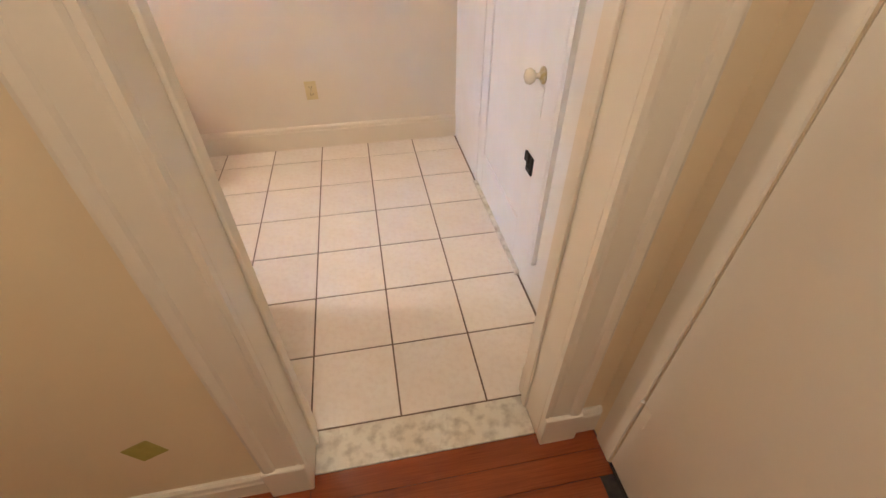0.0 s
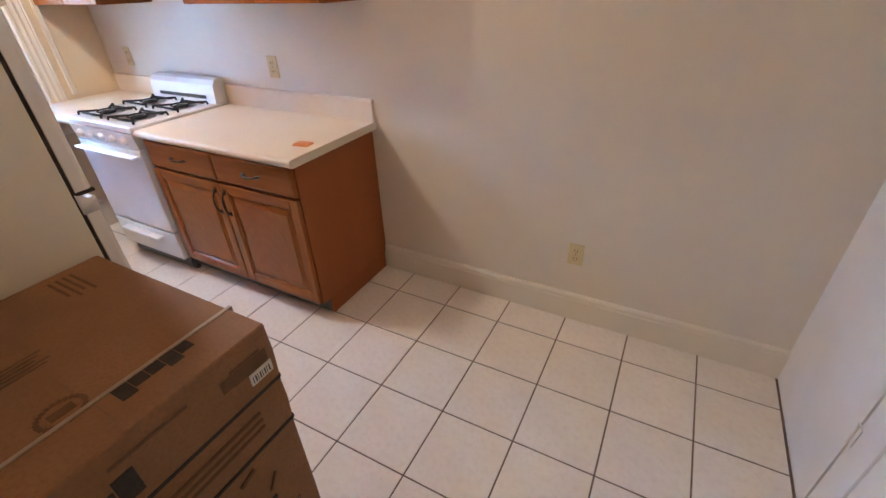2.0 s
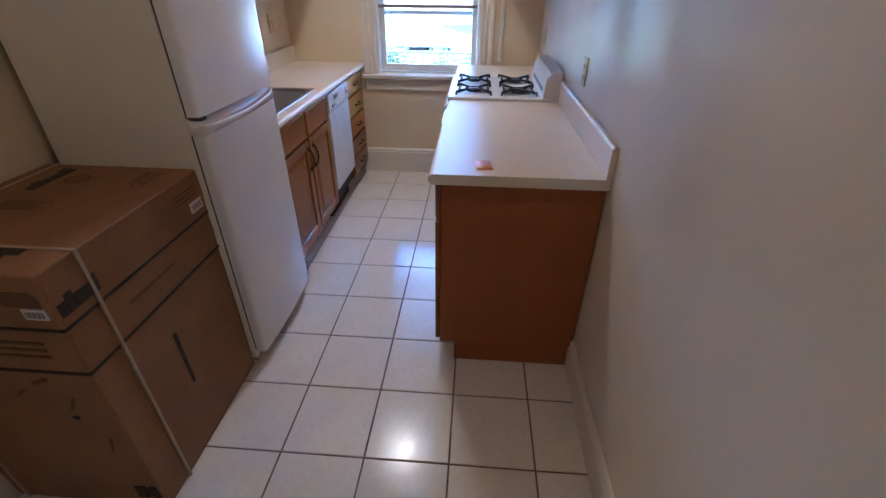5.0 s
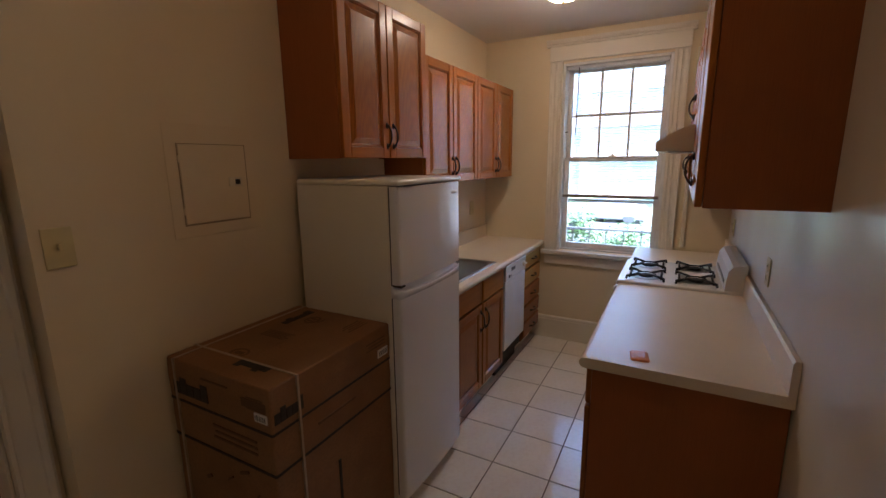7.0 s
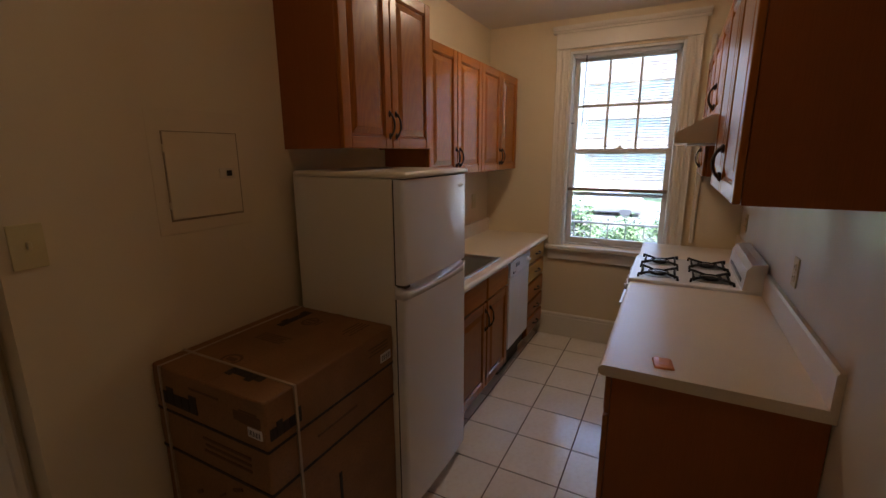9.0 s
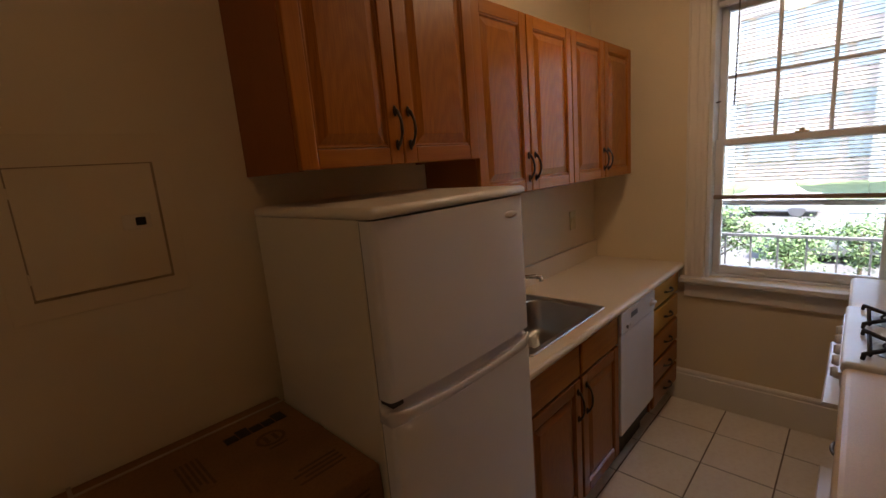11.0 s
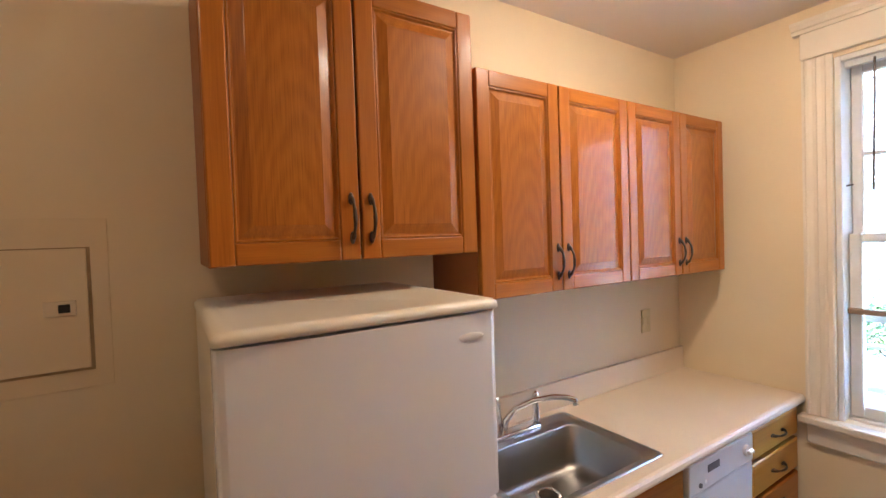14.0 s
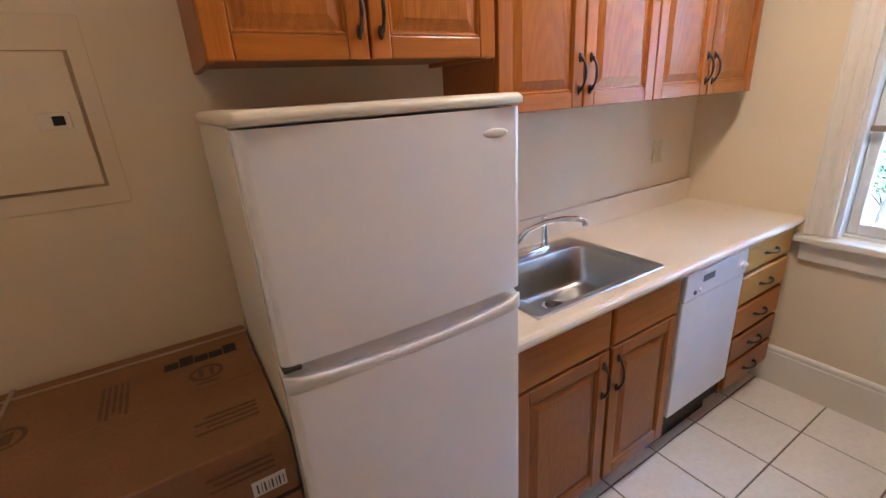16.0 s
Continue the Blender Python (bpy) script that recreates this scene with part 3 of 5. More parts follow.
def wall_cabinet(x0, x1, z0, z1, yback, yface, label, split=None, pulls=True):
    """A two-door wall cabinet; yface is the face of its doors."""
    s = 1 if yface > yback else -1
    th = thing("wall_cabinet", ((x0 + x1) / 2, (yback + yface) / 2, z0), label, "cabinet", "wall cabinets")
    yb = yface - s * 0.0215
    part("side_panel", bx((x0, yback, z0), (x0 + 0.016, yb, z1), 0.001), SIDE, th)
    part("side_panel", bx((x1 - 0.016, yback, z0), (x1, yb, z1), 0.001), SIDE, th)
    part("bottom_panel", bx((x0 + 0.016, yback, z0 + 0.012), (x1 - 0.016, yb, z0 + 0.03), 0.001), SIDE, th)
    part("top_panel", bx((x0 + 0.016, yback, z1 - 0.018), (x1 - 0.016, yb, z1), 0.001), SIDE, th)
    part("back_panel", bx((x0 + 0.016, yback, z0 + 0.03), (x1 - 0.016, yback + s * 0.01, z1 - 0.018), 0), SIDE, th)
    m = split if split else (x0 + x1) / 2
    g = 0.003
    h = z1 - z0
    pz = z0 + min(0.105, 0.35 * h)
    door(th, m + g, x1 - 0.001, z0 + 0.002, z1 - 0.002, yface, s, (OAK, OAK_H, OAK_PANEL), m + 0.026, pz)
    door(th, x0 + 0.001, m - g, z0 + 0.002, z1 - 0.002, yface, s, (OAK, OAK_H, OAK_PANEL), m - 0.026, pz)
    return th


wall_cabinet(-2.364, -1.662, 1.618, 2.315, YS, -1.418, "orange oak two-door wall cabinet above the refrigerator", -2.003)
wall_cabinet(-3.14, -2.400, 1.466, 2.186, YS, -1.452, "orange oak two-door wall cabinet above the sink", -2.757)
wall_cabinet(-3.882, -3.143, 1.466, 2.186, YS, -1.452, "orange oak two-door wall cabinet beside the window", -3.51)
wall_cabinet(-2.53, -1.690, 1.456, 2.19, YN, -0.115, "orange oak two-door wall cabinet above the counter", -2.11)
wall_cabinet(-3.26, -2.534, 1.755, 2.19, YN, -0.115, "short orange oak wall cabinet above the range hood")
wall_cabinet(-3.94, -3.264, 1.456, 2.19, YN, -0.115, "orange oak wall cabinet in the corner past the range hood")

# range hood
hood = thing("range_hood", (-2.9, 0.0, 1.63), "cream enamel range hood above the stove", "range hood")
hp = [(YN, 1.636), (-0.272, 1.636), (-0.272, 1.680), (-0.14, 1.753), (YN, 1.753)]
part("canopy", rings([[(x, y, z) for y, z in hp] for x in (-3.257, -2.537)]), FRIDGE_SIDE, hood)
part("control_plate", bx((-3.0, -0.240, 1.690), (-2.80, -0.215, 1.712), 0.002), STEEL, hood)
part("filter", bx((-3.2, -0.22, 1.630), (-2.6, 0.14, 1.635), 0.001), STEEL, hood)

# base cabinet by the stove
bc = thing("base_cabinet", (-2.26, -0.1, 0), "brown stained two-door base cabinet with two drawers", "cabinet")
bx0, bx1, byf = -2.795, -1.742, -0.402
part("side_panel", join(bx((bx1 - 0.018, byf + 0.022, 0.105), (bx1, YN - 0.003, 0.864), 0.001), bx((bx1 - 0.018, byf + 0.085, 0.002), (bx1, YN - 0.022, 0.106), 0.001)), SIDE, bc, "reddish veneered end panel")
part("body", join(bx((bx0, byf + 0.022, 0.105), (bx0 + 0.018, YN - 0.003, 0.864), 0.001), bx((bx0 + 0.018, byf + 0.022, 0.105), (bx1 - 0.018, YN - 0.003, 0.123), 0.001), bx((bx0 + 0.018, byf + 0.022, 0.84), (bx1 - 0.018, byf + 0.05, 0.864), 0.001),
                  bx((bx0 + 0.018, byf + 0.03, 0.123), (bx1 - 0.018, byf + 0.04, 0.84), 0)), BROWN, bc)
part("toe_kick", bx((bx0, byf + 0.085, 0.002), (bx1 - 0.018, byf + 0.1, 0.105), 0.001), GREYK, bc)
bm_ = (bx0 + bx1) / 2
drawer(bc, bx0 + 0.006, bm_ - 0.004, 0.715, 0.855, byf, -1, BROWN_H)
drawer(bc, bm_ + 0.004, bx1 - 0.006, 0.715, 0.855, byf, -1, BROWN_H)
door(bc, bx0 + 0.006, bm_ - 0.004, 0.118, 0.700, byf, -1, (BROWN, BROWN_H, BROWN_PANEL), bm_ - 0.034, 0.60, 0.13)
door(bc, bm_ + 0.004, bx1 - 0.006, 0.118, 0.700, byf, -1, (BROWN, BROWN_H, BROWN_PANEL), bm_ + 0.034, 0.60, 0.13)

# sink base, drawer unit
FY = -1.198
sb = thing("sink_cabinet", (-2.64, -1.45, 0), "brown oak sink cabinet with two doors under false drawers", "cabinet")
sx0, sx1, smid = -3.045, -2.232, -2.655
part("body", join(bx((sx0, YS + 0.003, 0.105), (sx0 + 0.018, FY - 0.022, 0.864), 0.001), bx((sx1 - 0.018, YS + 0.003, 0.105), (sx1, FY - 0.022, 0.864), 0.001), bx((sx0 + 0.018, YS + 0.003, 0.105), (sx1 - 0.018, FY - 0.022, 0.125), 0.001),
                  bx((sx0 + 0.018, FY - 0.04, 0.125), (sx1 - 0.018, FY - 0.03, 0.70), 0), bx((smid - 0.02, FY - 0.028, 0.125), (smid + 0.02, FY - 0.022, 0.864), 0), bx((sx0 + 0.018, FY - 0.04, 0.70), (sx1 - 0.018, FY - 0.03, 0.864), 0)), BROWN, sb)
part("toe_kick", bx((sx0, FY - 0.1, 0.002), (sx1, FY - 0.085, 0.105), 0.001), TRIM, sb)
# false drawers in orange oak, the doors below in a darker brown
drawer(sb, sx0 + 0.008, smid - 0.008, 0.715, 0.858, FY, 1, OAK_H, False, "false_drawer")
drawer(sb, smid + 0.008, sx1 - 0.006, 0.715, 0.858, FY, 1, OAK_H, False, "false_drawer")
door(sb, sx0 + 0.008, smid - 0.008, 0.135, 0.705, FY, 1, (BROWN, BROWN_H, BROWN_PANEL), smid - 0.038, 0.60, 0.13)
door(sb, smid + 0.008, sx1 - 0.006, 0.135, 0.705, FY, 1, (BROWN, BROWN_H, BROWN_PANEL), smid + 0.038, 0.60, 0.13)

du = thing("drawer_cabinet", (-3.755, -1.45, 0), "narrow oak cabinet with five drawers beside the window", "cabinet")
dx0, dx1 = -3.968, -3.525
part("body", join(bx((dx0, YS + 0.003, 0.105), (dx1, FY - 0.022, 0.864), 0.002)), BROWN, du)
part("toe_kick", bx((dx0, FY - 0.1, 0.002), (dx1, FY - 0.085, 0.105), 0.001), TRIM, du)
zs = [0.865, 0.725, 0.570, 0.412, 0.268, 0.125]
# fronts step from golden through orange to brown towards the floor
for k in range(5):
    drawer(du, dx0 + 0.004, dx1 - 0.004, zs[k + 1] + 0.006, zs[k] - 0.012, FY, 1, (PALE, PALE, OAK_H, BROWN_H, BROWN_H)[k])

# dishwasher
dw = thing("dishwasher", (-3.285, -1.45, 0), "narrow white dishwasher built in under the counter", "dishwasher")
wx0, wx1 = -3.515, -3.056
part("body", bx((wx0, YS + 0.05, 0.11), (wx1, FY - 0.03, 0.862), 0.002), DARK, dw)
part("door", bx((wx0, FY - 0.03, 0.215), (wx1, FY + 0.004, 0.745), 0.006, 2), WHITE, dw)
pn = part("control_panel", bx((wx0, FY - 0.03, 0.748), (wx1, FY + 0.008, 0.858), 0.006, 2), WHITE, dw)
part("dial", join(lathe([(0.022, FY + 0.008), (0.021, FY + 0.018), (0.012, FY + 0.020), (0.002, FY + 0.020)], 24, (-3.45, 0, 0.805), "y"), bx((-3.468, FY + 0.018, 0.797), (-3.432, FY + 0.034, 0.813), 0.004)), WHITE, pn)
part("latch", bx((-3.25, FY + 0.008, 0.805), (-3.17, FY + 0.011, 0.832), 0.002), GREYK, pn)
for x in (-3.16, -3.12):
    part("button", lathe([(0.009, FY + 0.008), (0.008, FY + 0.013), (0.002, FY + 0.0135)], 14, (x, 0, 0.775), "y"), WHITE if x < -3.13 else GREYK, pn)
part("kick_plate", bx((wx0, FY - 0.09, 0.002), (wx1, FY - 0.07, 0.21), 0.001), DARK, dw, "black recessed kick plate")


# ---------------- worktops ----------------
def worktop_profile(yf, yb, s):
    """Section of a post-formed top: rolled front edge at yf, square back at yb."""
    pr = [(yb, 0.905), (yb, 0.866)]
    for k in range(7):
        a = radians(-90 + 30 * k)
        pr.append((yf - s * 0.0195 + s * 0.0195 * math.cos(a), 0.8855 + 0.0195 * math.sin(a)))
    return pr


def top_piece(x0, x1, yf, yb, s):
    return rings([[(x, y, z) for y, z in worktop_profile(yf, yb, s)] for x in (x0, x1)])


sinkx0, sinkx1, sinky0, sinky1 = -2.985, -2.355, -1.690, -1.235
lt = thing("worktop", (-3.1, -1.45, 0.866), "beige laminate worktop with a backsplash and a steel sink", "worktop")
part("top", join(top_piece(-3.988, sinkx0, -1.175, YS + 0.001, 1), top_piece(sinkx1, -2.222, -1.175, YS + 0.001, 1), top_piece(sinkx0, sinkx1, -1.175, sinky1, 1), bx((sinkx0, YS + 0.001, 0.866), (sinkx1, sinky0, 0.905), 0)), LAMINATE, lt)
part("backsplash", bx((-3.988, YS + 0.001, 0.9055), (-2.222, YS + 0.021, 1.022), 0.004, 2), LAMINATE, lt)
rt = thing("worktop", (-2.26, -0.1, 0.866), "beige laminate worktop with a backsplash beside the stove", "worktop")
part("top", top_piece(-2.803, -1.716, -0.425, YN - 0.001, -1), LAMINATE, rt)
part("backsplash", rings([[(x, y, z) for y, z in ((YN - 0.001, 0.9055), (YN - 0.022, 0.9055), (YN - 0.022, 1.008), (YN - 0.016, 1.018), (YN - 0.001, 1.018))] for x in (-2.803, -1.716)]), LAMINATE, rt)
ct = thing("worktop", (-3.7, -0.1, 0.866), "short beige laminate worktop between stove and window", "worktop")
part("top", top_piece(-3.963, -3.422, -0.425, YN - 0.001, -1), LAMINATE, ct)
part("backsplash", bx((-3.963, YN - 0.022, 0.9055), (-3.422, YN - 0.001, 1.018), 0.004, 2), LAMINATE, ct)
part("wall_cleat", bx((-3.963, -0.38, 0.845), (-3.945, YN - 0.03, 0.8655), 0.002), TRIM, ct)

# sink and tap
sk = thing("sink", (-2.67, -1.46, 0.8), "stainless steel drop-in sink with a chrome tap", "sink")
scx, scy = (sinkx0 + sinkx1) / 2, (sinky0 + sinky1) / 2
bcy = scy + 0.035
loops = [rounded(scx, scy, 0.632, 0.457, 0.02, 0.9058), rounded(scx, scy, 0.628, 0.453, 0.02, 0.910), rounded(scx, scy, 0.612, 0.437, 0.018, 0.9085), rounded(scx, bcy, 0.54, 0.335, 0.05, 0.908),
         rounded(scx, bcy, 0.53, 0.325, 0.05, 0.900), rounded(scx, bcy, 0.515, 0.31, 0.055, 0.765), rounded(scx, bcy, 0.505, 0.30, 0.058, 0.748), rounded(scx, bcy, 0.46, 0.26, 0.06, 0.738), rounded(-2.70, -1.50, 0.10, 0.10, 0.049, 0.732)]
part("basin", rings(loops, False, True), STEEL, sk, "", True)
part("drain", join(lathe([(0.046, 0.7325), (0.046, 0.738), (0.038, 0.7395), (0.036, 0.736), (0.002, 0.736)], 24, (-2.70, -1.50, 0))), CHROME, sk)
part("drain_opening", lathe([(0.034, 0.7362), (0.034, 0.7374), (0.002, 0.7374)], 20, (-2.70, -1.50, 0)), DARK, sk)
tap = thing("tap", (-2.67, -1.65, 0.908), "chrome kitchen tap with a swung-out spout", "tap")
part("deck_plate", rings([rounded(-2.69, -1.648, 0.24, 0.055, 0.026, 0.9088), rounded(-2.69, -1.648, 0.24, 0.055, 0.026, 0.922), rounded(-2.69, -1.648, 0.225, 0.04, 0.019, 0.929)]), CHROME, tap, "", True)
part("post", lathe([(0.017, 0.925), (0.014, 0.94), (0.012, 1.02), (0.015, 1.03), (0.012, 1.045), (0.004, 1.055)], 18, (-2.785, -1.64, 0)), CHROME, tap, "", True)
part("spout", tube([(-2.62, -1.645, 0.928), (-2.63, -1.64, 0.975), (-2.665, -1.62, 1.02), (-2.72, -1.58, 1.05), (-2.77, -1.53, 1.066), (-2.80, -1.49, 1.068), (-2.815, -1.47, 1.062), (-2.818, -1.466, 1.045)],
                   [0.017, 0.0135, 0.0125, 0.012, 0.0115, 0.011, 0.011, 0.012], 12), CHROME, tap, "", True)
part("lever", tube([(-2.60, -1.648, 0.925), (-2.60, -1.648, 1.05), (-2.585, -1.63, 1.068), (-2.56, -1.60, 1.085)], [0.015, 0.013, 0.009, 0.006], 10), CHROME, tap, "", True)

# ---------------- stove ----------------
st = thing("stove", (-3.11, -0.1, 0), "white gas stove with four black burner grates", "stove")
gx0, gx1, gyf = -3.416, -2.809, -0.418
part("body", bx((gx0, gyf + 0.03, 0.10), (gx1, 0.185, 0.885), 0.004), WHITE, st)
part("cooktop", join(bx((gx0 - 0.003, gyf - 0.012, 0.885), (gx1 + 0.003, 0.188, 0.922), 0.010, 3)), WHITE, st)
part("control_panel", rings([[(x, y, z) for y, z in ((gyf + 0.03, 0.80), (gyf - 0.004, 0.80), (gyf - 0.016, 0.884), (gyf + 0.03, 0.884))] for x in (gx0, gx1)]), WHITE, st)
for k in range(5):
    x = gx0 + 0.09 + k * 0.105
    part("knob", join(lathe([(0.022, gyf - 0.008), (0.021, gyf - 0.016), (0.017, gyf - 0.030), (0.003, gyf - 0.031)], 18, (x, 0, 0.842), "y"), bx((x - 0.004, gyf - 0.036, 0.826), (x + 0.004, gyf - 0.02, 0.858), 0.002)), WHITE, st, "", True)
od = part("oven_door", bx((gx0 + 0.003, gyf - 0.008, 0.295), (gx1 - 0.003, gyf + 0.028, 0.795), 0.006, 2), WHITE, st)
hpf = [(gyf - 0.008, 0.765), (gyf - 0.045, 0.765), (gyf - 0.050, 0.758), (gyf - 0.044, 0.751), (gyf - 0.012, 0.755)]
part("handle", rings([[(x, y, z) for y, z in hpf] for x in (gx0 + 0.02, gx1 - 0.02)]), WHITE, od)
dr = part("broiler_drawer", bx((gx0 + 0.003, gyf - 0.008, 0.105), (gx1 - 0.003, gyf + 0.028, 0.285), 0.006, 2), WHITE, st)
part("handle", rings([[(x, y, z - 0.515) for y, z in hpf] for x in (gx0 + 0.12, gx1 - 0.12)]), WHITE, dr)
part("kick_plate", bx((gx0 + 0.01, gyf + 0.035, 0.02), (gx1 - 0.01, gyf + 0.05, 0.10), 0.002), GREYK, st)
for x in (gx0 + 0.03, gx1 - 0.03):
    for y in (gyf + 0.07, 0.15):
        part("foot", lathe([(0.018, 0.0), (0.018, 0.012), (0.008, 0.014), (0.008, 0.102)], 12, (x, y, 0)), GREYK, st)
gp = [(0.188, 0.9222), (0.095, 0.9222), (0.105, 1.025), (0.125, 1.052), (0.15, 1.06), (0.188, 1.06)]
part("backguard", rings([[(x, y, z) for y, z in gp] for x in (gx0, gx1)]), WHITE, st)
part("backguard_slot", bx((gx0 + 0.08, 0.094, 0.945), (gx1 - 0.08, 0.10, 0.965), 0.002), GREYK, st)
for cx in (gx0 + 0.155, gx1 - 0.155):
    for cy in (-0.285, -0.03):
        part("burner_bowl", lathe([(0.088, 0.9225), (0.086, 0.925), (0.07, 0.9232), (0.03, 0.9228), (0.02, 0.9228)], 28, (cx, cy, 0)), STEEL, st, "", True)
        part("burner", lathe([(0.040, 0.9228), (0.042, 0.928), (0.034, 0.931), (0.03, 0.933), (0.002, 0.934)], 22, (cx, cy, 0)), BLACK, st)
        bars = []
        ring = [(cx + 0.05 * math.cos(2 * math.pi * k / 20), cy + 0.05 * math.sin(2 * math.pi * k / 20), 0.936) for k in range(21)]
        bars.append(tube(ring, 0.004, 6))
        for sx in (-1, 1):
            for sy in (-1, 1):
                bars.append(tube([(cx + sx * 0.03, cy + sy * 0.03, 0.940), (cx + sx * 0.085, cy + sy * 0.075, 0.940), (cx + sx * 0.112, cy + sy * 0.095, 0.940), (cx + sx * 0.116, cy + sy * 0.098, 0.923)], [0.006, 0.0075, 0.0075, 0.006], 6))
        for sy in (-1, 1):
            bars.append(tube([(cx - 0.095, cy + sy * 0.082, 0.934), (cx + 0.095, cy + sy * 0.082, 0.934)], 0.0065, 6))
        part("grate", join(*bars), BLACK, st, "black cast-iron burner grate", True)

# orange packet on the worktop
pk = rings([rounded(-1.812, -0.232, 0.085, 0.062, 0.008, 0.9056, 3), rounded(-1.812, -0.232, 0.078, 0.055, 0.010, 0.911, 3), rounded(-1.812, -0.230, 0.05, 0.03, 0.010, 0.915, 3)])
tagged(part("packet", moved(pk, Matrix.Translation((-1.812, -0.232, 0)) @ Matrix.Rotation(radians(8), 4, "Z") @ Matrix.Translation((1.812, 0.232, 0))), ORANGE), "small crumpled orange packet lying on the worktop", "packet")

# ---------------- refrigerator ----------------
fr = thing("refrigerator", (-1.92, -1.42, 0), "white two-door refrigerator with the freezer on top", "refrigerator")
fx0, fx1, fyf, fyb = -2.200, -1.642, -1.128, -1.692
part("body", bx((fx0 + 0.002, fyb, 0.03), (fx1 - 0.001, fyf - 0.061, 1.506), 0.004, 2), FRIDGE_SIDE, fr, "cream-tinged cabinet sides")
tp = [rounded((fx0 + fx1) / 2, (fyb + fyf - 0.012) / 2, fx1 - fx0, fyf - 0.012 - fyb, 0.012, 1.5065), rounded((fx0 + fx1) / 2, (fyb + fyf) / 2, fx1 - fx0 + 0.004, fyf - fyb + 0.002, 0.014, 1.511), rounded((fx0 + fx1) / 2, (fyb + fyf) / 2, fx1 - fx0 + 0.004, fyf - fyb + 0.002, 0.014, 1.522),
      rounded((fx0 + fx1) / 2, (fyb + fyf) / 2, fx1 - fx0 - 0.010, fyf - fyb - 0.012, 0.014, 1.530), rounded((fx0 + fx1) / 2, (fyb + fyf) / 2, fx1 - fx0 - 0.05, fyf - fyb - 0.05, 0.014, 1.531), rounded((fx0 + fx1) / 2, (fyb + fyf) / 2, fx1 - fx0 - 0.06, fyf - fyb - 0.06, 0.014, 1.527)]
part("top_cover", rings(tp), FRIDGE_SIDE, fr, "cream plastic top cover", True)


def bowed_door(z0, z1, bulge=0.010):
    """A door slab whose face bows outwards a little across its width."""
    n, pts = 20, []
    for k in range(n + 1):
        u = k / n
        pts.append((fx0 + 0.016 + (fx1 - fx0 - 0.032) * u, fyf - bulge + bulge * (1 - (2 * u - 1) ** 2)))
    left = [(fx0, fyf - 0.052), (fx0, fyf - bulge - 0.016), (fx0 + 0.0015, fyf - bulge - 0.009), (fx0 + 0.006, fyf - bulge - 0.0035)]
    right = [(fx1 - 0.006, fyf - bulge - 0.0035), (fx1 - 0.0015, fyf - bulge - 0.009), (fx1, fyf - bulge - 0.016), (fx1, fyf - 0.052)]
    return rings([[(x, y, z) for x, y in left + pts + right] for z in (z0, z1)])


part("gasket", bx((fx0 + 0.005, fyf - 0.0615, 0.08), (fx1 - 0.005, fyf - 0.051, 1.500), 0), DARK, fr, "dark door gasket")
fd = part("freezer_door", bowed_door(1.096, 1.503), FRIDGE, fr)
part("badge", rings([[( -2.125 + 0.034 * math.cos(2 * math.pi * k / 20) * q, fyf - 0.0045 + d, 1.455 + 0.009 * math.sin(2 * math.pi * k / 20) * q) for k in range(20)] for q, d in ((1, -0.006), (1, -0.0005), (0.85, 0.0005))]), PAPER, fd, "small oval silver-white badge", True)
md = part("main_door", bowed_door(0.075, 1.035), FRIDGE, fr)
# scooped grip along the top of the main door
nlip, grip_rows = 18, []
for k in range(nlip + 1):
    u = k / nlip
    x = fx1 - (fx1 - fx0) * u
    y = fyf - 0.010 + 0.010 * (1 - (2 * u - 1) ** 2) - (0.006 if k in (0, nlip) else 0)
    dip = 0.020 * math.sin(math.pi * u) ** 0.5
    lip = 1.076 - dip
    sec = [(y - 0.042, 1.0355), (y, 1.0355), (y + 0.001, lip - 0.008), (y + 0.0005, lip - 0.002), (y - 0.003, lip), (y - 0.010, lip - 0.004), (y - 0.020, lip + 0.002), (y - 0.030, 1.080), (y - 0.042, 1.091)]
    grip_rows.append([(x, yy, z) for yy, z in sec])
part("grip", rings(grip_rows), FRIDGE, md, "scooped white grip along the top edge", True)
part("hinge", bx((fx1 - 0.034, fyf - 0.05, 1.085), (fx1 - 0.001, fyf - 0.007, 1.095), 0.002), DARK, fr)
part("base_grille", bx((fx0 + 0.01, fyf - 0.09, 0.012), (fx1 - 0.01, fyf - 0.07, 0.072), 0.002), GREYK, fr)
for x in (fx0 + 0.04, fx1 - 0.04):
    for y in (fyf - 0.10, fyb + 0.05):
        part("foot", lathe([(0.018, 0), (0.018, 0.015), (0.01, 0.017), (0.01, 0.035)], 12, (x, y, 0)), GREYK, fr)

# ---------------- carton ----------------
cb = thing("cardboard_box", (-1.325, -1.467, 0), "large brown cardboard appliance box bound with plastic straps", "cardboard box")
kx0, kx1, ky0, ky1, kh = -1.638, -1.010, -1.735, -1.203, 0.925


def carton_tier(z0, z1, grow):
    n = 9
    def loop(z, g):
        return rounded((kx0 + kx1) / 2, (ky0 + ky1) / 2, kx1 - kx0 + g, ky1 - ky0 + g, 0.006, z, 3)
    return rings([loop(z0, grow - 0.006), loop(z0 + 0.004, grow), loop((z0 + z1) / 2, grow + 0.004), loop(z1 - 0.004, grow), loop(z1, grow - 0.006)])


